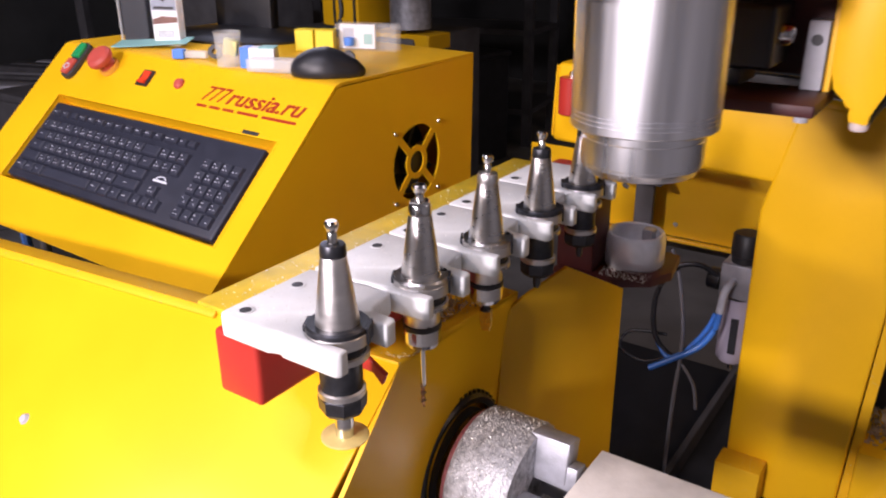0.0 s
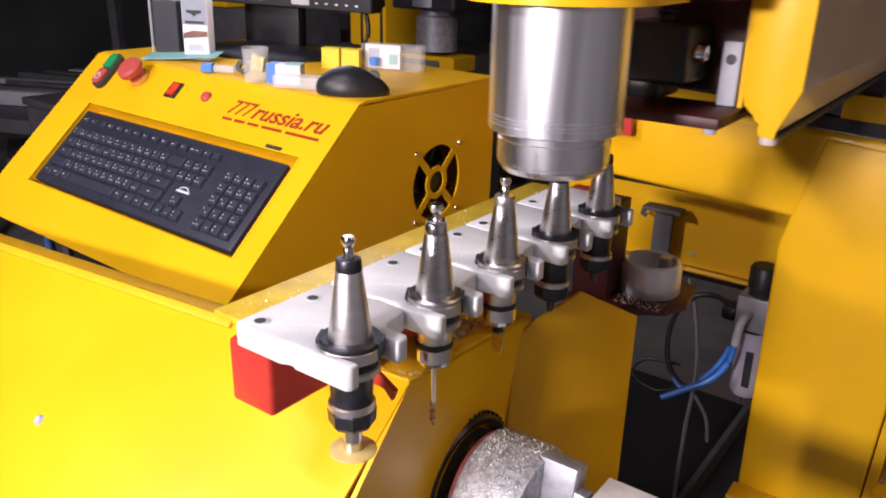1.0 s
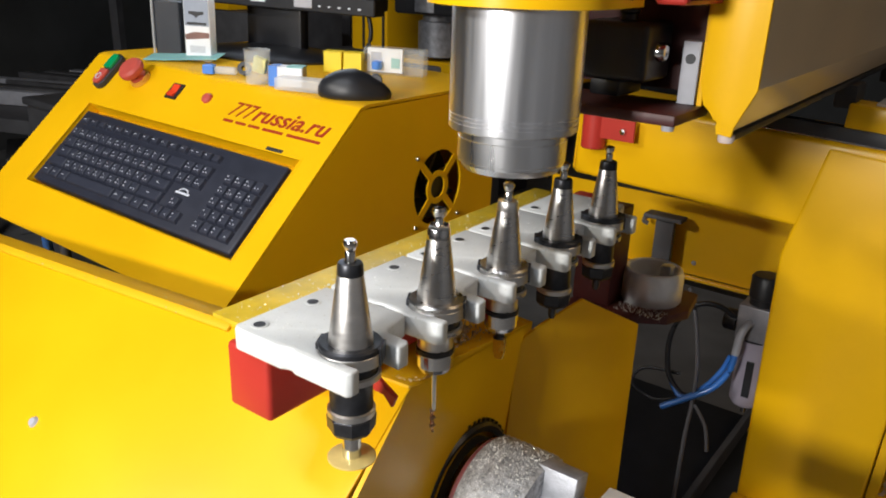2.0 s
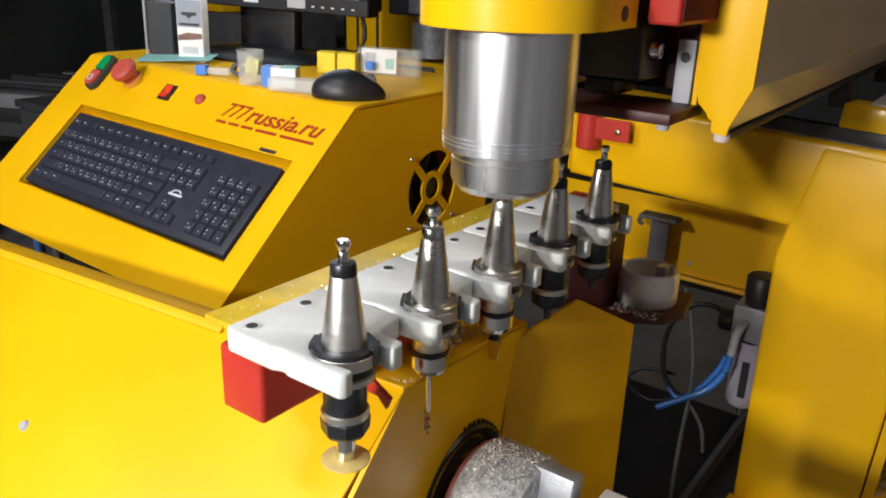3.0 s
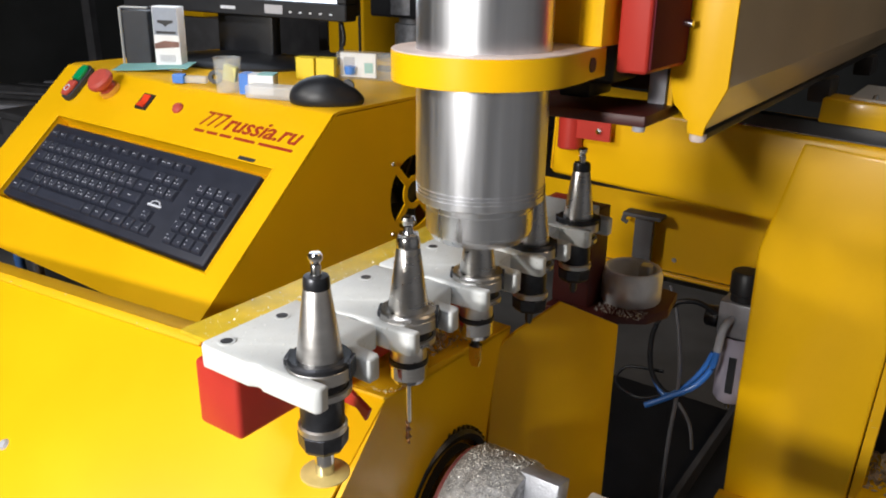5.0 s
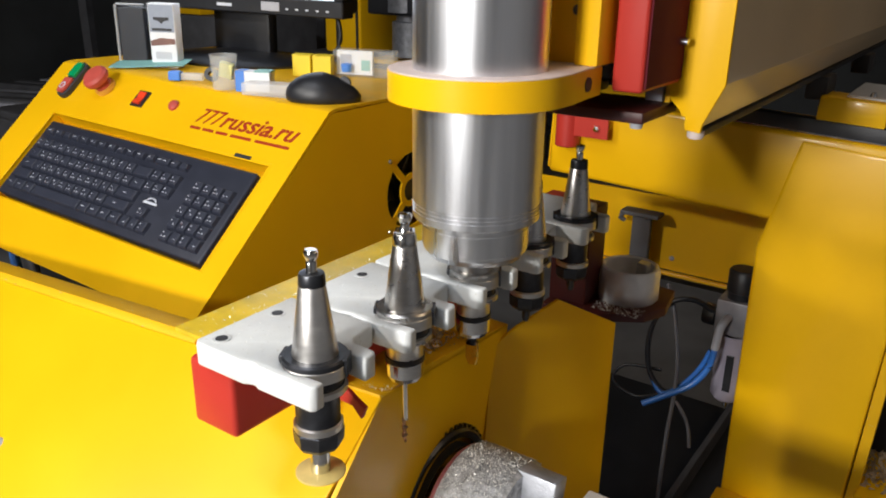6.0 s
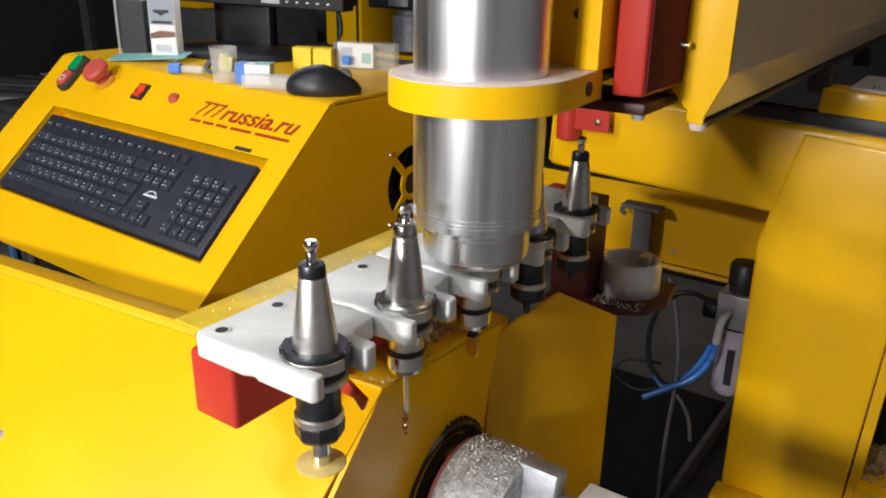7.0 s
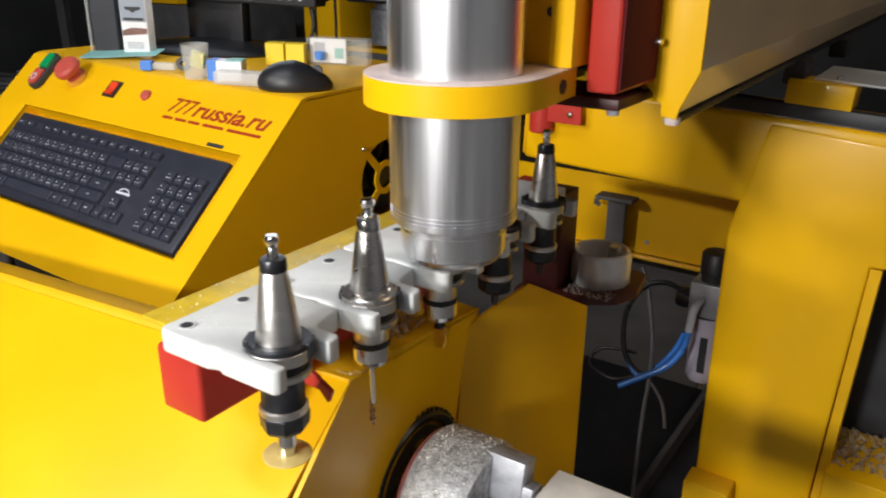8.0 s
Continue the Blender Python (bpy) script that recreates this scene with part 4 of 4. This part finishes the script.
part("socket_wall", lathe([(0.0, 0.0), (0.037, 0.0), (0.039, 0.003), (0.039, 0.036), (0.036, 0.043), (0.0335, 0.044), (0.031, 0.042), (0.031, 0.01), (0, 0.01)], 48), SOCKET, cup, smooth=35)
part("notch_block", box(0.010, 0.024, -0.006, 0.010, 0.030, 0.050, 0.002), ALU, cup)
tagged(cup, "turned aluminium socket on the red bracket", "socket")
guard_r = empty("rear_guard", pose(0, 0, 0))
part("guard_sheet", box(-0.40, 0.06, 1.0, 1.006, -0.285, -0.150, 0.001), YELLOW, guard_r)
part("guard_lip", box(-0.40, 0.06, 0.988, 0.9995, -0.292, -0.286, 0.001), YELLOW, guard_r)
for x in (-0.10, 0.02):
    part("guard_screw", lathe([(0, 0.003), (0.003, 0.0025), (0.0045, 0), (0, 0)], 14, Matrix.Translation((x, 1.0, -0.262)) @ R90X), GREY, guard_r, "zinc screw head", smooth=40)
tagged(guard_r, "yellow rear guard in shade below the beam", "guard")
post = empty("black_bracket", pose(-0.150, 0.97, -0.182))
part("upright", box(-0.017, 0.017, -0.006, 0.006, -0.125, 0.0, 0.002), DARK_GREY, post)
part("top_plate", box(-0.036, 0.034, -0.02, 0.012, 0.0005, 0.008, 0.002), DARK_GREY, post)
part("arm_hook", tube([(-0.030, -0.01, 0.002), (-0.036, -0.015, -0.006), (-0.028, -0.012, -0.012)], 0.004), DARK_GREY, post)
tagged(post, "dark grey steel bracket under the beam", "bracket")

filt = empty("air_filter", pose(0.050, 0.90, -0.297))
part("cap", lathe([(0, 0.082), (0.020, 0.082), (0.023, 0.078), (0.023, 0.045), (0.020, 0.043), (0.020, 0.03)], 28), BLACK, filt, "black adjusting cap", smooth=40)
part("head_block", box(-0.030, 0.032, -0.024, 0.024, -0.028, 0.032, 0.004), mat("cast_zinc", (0.26, 0.26, 0.29), 0.45, metal=0.3, vary=0.2, scale=60, bump=0.1), filt, smooth=40)
part("bowl", lathe([(0, -0.150), (0.020, -0.148), (0.026, -0.140), (0.026, -0.040), (0.028, -0.028)], 28), mat("lilac_grey_bowl", (0.40, 0.37, 0.46), 0.35, vary=0.1), filt, "pale filter bowl", smooth=40)
part("sight_slot", box(-0.002, 0.010, -0.0275, -0.020, -0.125, -0.06, 0.001), BLACK, filt)
part("elbow_fitting", tube([(-0.008, -0.022, 0.004), (-0.010, -0.045, 0.002), (-0.013, -0.052, -0.012), (-0.015, -0.054, -0.042)], 0.0065), GREY, filt, "white elbow fitting", smooth=50)
part("gauge", lathe([(0, 0.02), (0.016, 0.02), (0.018, 0.017), (0.018, 0), (0, 0)], 24, Matrix.Translation((-0.032, -0.005, -0.005)) @ Matrix.Rotation(radians(-90), 4, "Y")), BLACK, filt, smooth=40)
part("drain", lathe([(0.004, -0.149), (0.004, -0.165), (0, -0.166)], 12), CHROME, filt)
tagged(filt, "compressed air filter with black cap and pale bowl", "air filter")
hose = tagged(part("blue_hose", tube([(0.035, 0.846, -0.339), (0.031, 0.84, -0.370), (0.012, 0.83, -0.402), (-0.020, 0.815, -0.425), (-0.056, 0.80, -0.448)], 0.0052, 12), BLUE_HOSE, smooth=60), "glossy blue air hose pushed on the filter", "hose")
tagged(part("blue_hose", tube([(0.028, 0.85, -0.345), (0.018, 0.845, -0.375), (-0.004, 0.835, -0.41), (-0.034, 0.83, -0.435), (-0.060, 0.84, -0.415)], 0.0042, 12), BLUE_HOSE, smooth=60), "short blue air hose beside the filter", "hose")
tagged(part("black_hose", tube([(0.018, 0.885, -0.295), (-0.012, 0.87, -0.275), (-0.048, 0.86, -0.285), (-0.072, 0.85, -0.335), (-0.066, 0.84, -0.40), (-0.036, 0.835, -0.432), (-0.008, 0.84, -0.425)], 0.0045, 10), BLACK, smooth=60), "black hose coiled beside the filter", "hose")
tagged(part("grey_cable", tube([(-0.062, 0.88, -0.262), (-0.040, 0.86, -0.30), (-0.018, 0.835, -0.37), (-0.012, 0.82, -0.43), (-0.010, 0.80, -0.50), (-0.012, 0.80, -0.70)], 0.0035, 8), DULL_GREY, smooth=60), "thin grey cable hanging down", "cable")
tagged(part("grey_cable", tube([(-0.008, 0.82, -0.435), (0.016, 0.815, -0.465), (0.026, 0.81, -0.505)], 0.003, 8), DULL_GREY, smooth=60), "thin grey cable hanging down", "cable")
tagged(part("black_cable", tube([(-0.05, 0.86, -0.41), (-0.11, 0.85, -0.415), (-0.125, 0.84, -0.445), (-0.085, 0.84, -0.462), (-0.045, 0.84, -0.445)], 0.003, 8), BLACK, smooth=60), "thin black cable looped", "cable")
tagged(part("rear_crossbar", box(-0.20, 0.10, 1.08, 1.12, -0.34, -0.27, 0.004), DARK_GREY, smooth=40), "dark grey crossbar behind the filter", "bar")

# ---------------- things on the console ----------------
mouse = empty("computer_mouse", pose(-0.414, 0.449, TOPZ, 0, 0, -52))
mb = bmesh.new()
bmesh.ops.create_uvsphere(mb, u_segments=28, v_segments=16, radius=1)
for v in mb.verts:
    x, y, z = v.co
    z = max(z, -0.25)
    w = 0.030 * (1 - 0.18 * max(0, y))
    h = 0.037 * (1 - 0.30 * max(0, y)) if z > 0 else 0.036
    v.co = (x * w, y * 0.050, (z + 0.25) * h * 0.82)
part("shell", mb, BLACK, mouse, smooth=70)
part("wheel", lathe([(0, -0.003), (0.008, -0.003), (0.009, 0), (0.008, 0.003), (0, 0.003)], 20, Matrix.Translation((0, 0.028, 0.024)) @ R90Y), DARK_GREY, mouse, smooth=50)
tagged(mouse, "black computer mouse lying on the console", "mouse")

monitor = empty("monitor", pose(-0.782, 0.628, TOPZ, 0, 0, 12))
part("foot", lathe([(0, 0.0), (0.125, 0.0), (0.128, 0.004), (0.120, 0.010), (0.03, 0.020), (0, 0.02)], 48, Matrix.Diagonal((1.05, 0.75, 1, 1))), BLACK, monitor, smooth=40)
part("neck", box(-0.058, 0.058, 0.008, 0.034, 0.012, 0.16, 0.004), BLACK, monitor, smooth=40)
bez = bmesh.new()
for b in ((-0.228, 0.228, 0.085, 0.112), (-0.228, 0.228, 0.352, 0.37), (-0.228, -0.21, 0.112, 0.352), (0.21, 0.228, 0.112, 0.352)):
    box(b[0], b[1], -0.035, 0.0, b[2], b[3], 0.002, 1, bm=bez)
mbz = part("bezel", bez, BLACK, monitor)
part("screen", box(-0.211, 0.211, -0.028, -0.024, 0.111, 0.353), SCREEN, monitor, "bright screen")
part("housing", box(-0.22, 0.22, 0.0005, 0.03, 0.09, 0.365, 0.006), BLACK, monitor, smooth=40)
part("sticker", box(0.075, 0.110, -0.0357, -0.0351, 0.091, 0.105), GREY, mbz, "grey sticker")
part("maker_mark", box(-0.014, 0.016, -0.0357, -0.0351, 0.094, 0.099), LEGEND, mbz)
for k in range(5):
    part("key_mark", box(0.122 + k * 0.019, 0.127 + k * 0.019, -0.0357, -0.0351, 0.094, 0.0965), LEGEND, mbz)
tagged(monitor, "black flat monitor with bright screen on the console", "monitor")
tagged(part("monitor_cable", tube([(-0.63, 0.70, 0.17), (-0.615, 0.705, 0.11), (-0.63, 0.70, 0.075), (-0.69, 0.69, 0.061)], 0.004, 8), BLACK, smooth=60), "black monitor cable hanging to the console", "cable")

tb_ = empty("tall_case", pose(-0.868, 0.485, TOPZ, 0, 0, 28))
part("case_body", box(-0.022, 0.022, -0.012, 0.012, 0, 0.090, 0.002), BLACK, tb_)
part("clear_lid", box(-0.025, 0.025, -0.016, 0.016, 0.001, 0.096, 0.003), LID, tb_, "clear plastic lid")
part("lid_edge", box(-0.0256, -0.0225, -0.0166, -0.0120, 0.002, 0.094, 0.001), FROST, tb_, "pale edge of the lid")
part("lid_edge", box(-0.0220, 0.0245, -0.0166, -0.0120, 0.0935, 0.0965, 0.001), FROST, tb_, "pale edge of the lid")
tagged(tb_, "tall dark case under a clear lid", "case")
pk = empty("white_pack", pose(-0.798, 0.492, TOPZ, 0, 0, 28))
part("carton", box(-0.022, 0.022, -0.012, 0.012, 0, 0.100, 0.0015), WHITE_PAPER, pk)
part("picture_panel", box(-0.0205, 0.0205, -0.0126, -0.0121, 0.056, 0.098), mat("blue_grey_print", (0.30, 0.34, 0.42), 0.5, vary=0.1, scale=80), pk, "blue-grey printed panel")
part("dark_print", prism([(-0.013, 0.079), (0.013, 0.079), (0.013, 0.075), (0.005, 0.073), (0.0, 0.069), (-0.005, 0.073), (-0.013, 0.075)], 0.0004, 0, Matrix.Translation((0, -0.0126, 0)) @ R90X), DARK, pk)
part("dark_band", box(-0.0165, 0.0165, -0.0130, -0.0127, 0.058, 0.062), DARK, pk)
part("brown_band", prism([(-0.0205, 0.034), (0.0205, 0.038), (0.0205, 0.046), (-0.004, 0.047), (-0.0205, 0.042)], 0.0004, 0, Matrix.Translation((0, -0.0122, 0)) @ R90X), mat("brown_print", (0.22, 0.11, 0.09), 0.5, vary=0.2, scale=120), pk)
for k in range(9):
    part("code_bar", box(-0.013 + k * 0.003, -0.0118 + k * 0.003, -0.0126, -0.0121, 0.014, 0.025), GREY, pk)
tagged(pk, "narrow white printed carton standing upright", "carton")
strip = bmesh.new()
prev = None
for k in range(13):
    u = k / 12
    p = [strip.verts.new((u * 0.12, v, 0.0015 + 0.006 * (1 - math.cos(u * 3)) * 0.5 + (0.004 if v > 0 else 0))) for v in (-0.024, 0.024)]
    if prev:
        strip.faces.new((prev[0], p[0], p[1], prev[1]))
    prev = p
rs_ = bmesh.ops.extrude_face_region(strip, geom=strip.faces[:])
bmesh.ops.translate(strip, vec=(0, 0, 0.0012), verts=[g for g in rs_["geom"] if isinstance(g, bmesh.types.BMVert)])
bmesh.ops.recalc_face_normals(strip, faces=strip.faces)
ts = part("teal_strip", strip, TEAL, smooth=40)
ts.matrix_world = pose(-0.858, 0.432, TOPZ, 0, 0, 35)
tagged(ts, "curled teal sheet lying on the console", "sheet")

cp = empty("clear_cup", pose(-0.571, 0.416, TOPZ))
part("cup_wall", lathe([(0, 0.001), (0.0165, 0.001), (0.0185, 0.046), (0.0195, 0.047), (0.0195, 0.048), (0.0178, 0.0475), (0.0158, 0.002), (0, 0.002)], 36), CUP, cp, smooth=40)
part("slip", box(-0.010, 0.010, -0.004, 0.004, 0.018, 0.040, 0.001, m=pose(0, 0, 0, 10, 15, 20)), mat("pale_yellow_slip", (0.7, 0.68, 0.3), 0.6), cp)
tagged(cp, "small clear plastic cup holding a slip", "cup")
bb = empty("blue_carton", pose(-0.531, 0.437, TOPZ, 0, 0, 30))
part("carton", box(-0.024, 0.024, -0.012, 0.012, 0, 0.028, 0.001), WHITE_PAPER, bb)
part("blue_side", box(-0.0245, -0.012, -0.0125, 0.0125, 0.0005, 0.0285), BLUE, bb)
part("teal_top", box(0.002, 0.0245, -0.0122, 0.0122, 0.0275, 0.0292), TEAL, bb)
tagged(bb, "small white carton with blue and teal print", "carton")
fb = empty("flat_clear_box", pose(-0.482, 0.433, TOPZ, 0, 0, 22))
part("box_body", box(-0.048, 0.048, -0.015, 0.015, 0, 0.017, 0.002), FROST, fb)
tagged(fb, "flat frosted clear plastic box", "box")
for dx, dy in ((-0.588, 0.588), (-0.560, 0.604)):
    yb = empty("yellow_carton", pose(dx, dy, TOPZ, 0, 0, 30))
    part("carton", box(-0.0145, 0.0145, -0.012, 0.012, 0, 0.032, 0.001), PALE_YELLOW, yb)
    part("flap", box(-0.0147, 0.0147, -0.0122, 0.0122, 0.0322, 0.0332), PALE_YELLOW, yb)
    tagged(yb, "small bright yellow carton", "carton", "yellow cartons")
cb = empty("clear_case", pose(-0.512, 0.650, TOPZ, 0, 0, 25))
part("case", box(-0.050, 0.050, -0.014, 0.014, 0, 0.042, 0.002), CUP, cb)
part("card", box(-0.046, 0.012, -0.004, 0.004, 0.003, 0.040), WHITE_PAPER, cb, "printed white card")
part("card_print", box(-0.040, -0.022, -0.0048, -0.0042, 0.012, 0.034), GREY, cb)
part("green_print", box(-0.006, 0.008, -0.0048, -0.0042, 0.010, 0.026), TEAL, cb)
part("blue_plug", lathe([(0, -0.022), (0.008, -0.022), (0.009, -0.018), (0.009, -0.010), (0, -0.008)], 16, Matrix.Translation((-0.028, -0.010, 0.030))), BLUE, cb)
tagged(cb, "clear plastic case with a printed white card", "case")
cl_ = empty("plug_lead", pose(-0.662, 0.427, TOPZ, 0, 0, 30))
part("blue_plug", box(-0.030, -0.012, -0.007, 0.007, 0, 0.014, 0.002), BLUE, cl_)
part("clear_sleeve", box(-0.012, 0.022, -0.006, 0.006, 0.001, 0.012, 0.003), FROST, cl_)
part("black_ring", lathe([(0.004, -0.004), (0.010, -0.004), (0.010, 0.004), (0.004, 0.004), (0.004, -0.004)], 18, Matrix.Translation((0.034, 0, 0.011)) @ Matrix.Rotation(radians(70), 4, "X")), BLACK, cl_)
tagged(cl_, "small lead with blue plug and black ring", "lead")

for ob in [o for o in scene.objects if o.parent is None and o.name.split(".")[0] in
           ("computer_mouse", "monitor", "tall_case", "white_pack", "teal_strip", "clear_cup", "blue_carton", "flat_clear_box", "yellow_carton", "clear_case", "plug_lead", "monitor_cable")]:
    bpy.context.view_layer.update()
    ob.matrix_world = TILT_C @ ob.matrix_world                       # they stand on the console's top

# ---------------- hall behind ----------------
mach = empty("yellow_machine", pose(0, 0, 0))
part("post", box(-1.875, -1.69, 2.0, 2.3, -0.10, 1.0, 0.01), YELLOW, mach, smooth=40)
for x in (-1.812, -1.712):
    part("groove", box(x, x + 0.009, 1.994, 1.9995, -0.09, 1.0), DARK, mach)
part("base", box(-2.1, -1.4, 1.95, 2.4, FLOOR_Z, -0.12, 0.01), DARK_GREY, mach, smooth=40)
part("bracket", box(-1.63, -1.34, 1.96, 2.1, -0.16, -0.105, 0.005), YELLOW, mach)
part("motor", lathe([(0.075, -0.09), (0.075, 0.03), (0.06, 0.035), (0.06, 0.06), (0.10, 0.065), (0.10, 0.6), (0, 0.6)], 36, Matrix.Translation((-1.46, 2.02, 0))), ALU, mach, smooth=35)
part("motor_cover", box(-1.60, -1.32, 1.93, 2.15, 0.055, 0.75, 0.01), DARK, mach)
tagged(mach, "another yellow machine standing in the dim hall", "machine")
tagged(part("yellow_cabinet", box(-2.90, -2.62, 2.0, 2.3, 0.0, 0.9, 0.01), YELLOW, smooth=40), "yellow cabinet in the dim hall", "cabinet")
tagged(part("cabinet_stand", box(-3.1, -2.4, 2.0, 2.5, FLOOR_Z, -0.001, 0.01), DARK_GREY, smooth=40), "dark stand under the yellow cabinet", "stand")


def rack(x, y, rz, w, h):
    root = empty("storage_rack", pose(x, y, FLOOR_Z, 0, 0, rz))
    for sx in (0, w):
        for sy in (0, 0.5):
            part("upright", box(sx, sx + 0.05, sy, sy + 0.05, 0, h), DARK_GREY, root)
    for k in range(4):
        z = 0.2 + k * h / 4
        part("shelf", box(0, w + 0.05, 0, 0.55, z, z + 0.03), DARK_GREY, root)
    return tagged(root, "dark steel storage rack in the hall", "rack")


def crate(x, y, z, w, d, h, rz, material, label):
    root = empty("crate", pose(x, y, z, 0, 0, rz))
    part("crate_body", box(-w / 2, w / 2, -d / 2, d / 2, 0, h, 0.01), material, root)
    part("crate_lid", box(-w / 2 - 0.01, w / 2 + 0.01, -d / 2 - 0.01, d / 2 + 0.01, h + 0.0005, h + 0.03, 0.008), material, root)
    return tagged(root, label, "crate")


rack(-3.9, 2.2, 20, 1.4, 1.9)
rack(-3.6, 3.6, 10, 1.6, 1.9)
for k in range(9):
    crate(random.uniform(-3.9, -2.2), random.uniform(1.2, 1.9) + (k % 3) * 0.9, FLOOR_Z, random.uniform(0.3, 0.6), 0.4, random.uniform(0.3, 0.75), random.uniform(-30, 40), random.choice((DARK_GREY, DARK)), "dim stacked workshop crate")


for k in range(9):
    bar = part("steel_bar", box(-0.9, 0.9, -0.03, 0.03, 0, 0.06, 0.004), DARK_GREY if k % 3 else GREY, smooth=40)
    bar.matrix_world = pose(-3.0 + 0.05 * k, 1.35 + 0.11 * k, FLOOR_Z + 0.62 + 0.001 * k, 0, 0, 18 + random.uniform(-6, 6))
    tagged(bar, "long dull steel bar lying on a trestle", "steel bar", "steel bars on the trestle")
trestle = empty("trestle", pose(-2.85, 1.75, FLOOR_Z, 0, 0, 18))
part("trestle_top", box(-0.7, 0.7, -0.6, 0.6, 0.56, 0.617, 0.005), DARK_GREY, trestle)
for sx in (-0.6, 0.6):
    for sy in (-0.5, 0.5):
        part("trestle_leg", box(sx - 0.03, sx + 0.03, sy - 0.03, sy + 0.03, 0, 0.56), DARK_GREY, trestle)
tagged(trestle, "dark steel trestle table in the dim hall", "trestle")


# ---------------- what moves ----------------
def motions():
    dx = [(0.0, 0.126), (0.5, 0.083), (1.0, 0.041), (1.5, 0.006), (1.7, 0.0), (2.0, 0.0), (7.0, 0.0), (7.25, 0.0012), (7.5, 0.0042), (8.0, 0.0125)]
    drop = math.tan(radians(TILT))
    walk(arm, [(t, pose(x, 0, -x * drop)) for t, x in dx])
    z = [(0.0, 0.0857), (1.0, 0.0865), (1.6, 0.0872), (1.9, 0.0840), (2.4, 0.0760), (3.0, 0.0660), (3.5, 0.0570), (4.0, 0.0490), (4.5, 0.0400), (5.0, 0.0315),
         (5.5, 0.0229), (6.0, 0.0143), (6.35, 0.0070), (6.6, 0.0050), (7.0, 0.0044), (8.0, 0.0035)]

    def slide(t):
        for (a, u), (b, v) in zip(dx, dx[1:]):
            if a <= t <= b:
                return u + (v - u) * (t - a) / (b - a)
        return 0.0

    def height(t):
        for (a, u), (b, v) in zip(z, z[1:]):
            if a <= t <= b:
                return u + (v - u) * (t - a) / (b - a)
        return z[-1][1]
    times = sorted({t for t, _ in dx} | {t for t, _ in z})
    walk(zc, [(t, pose(slide(t), 2 * PITCH, height(t) - slide(t) * drop)) for t in times])


motions()
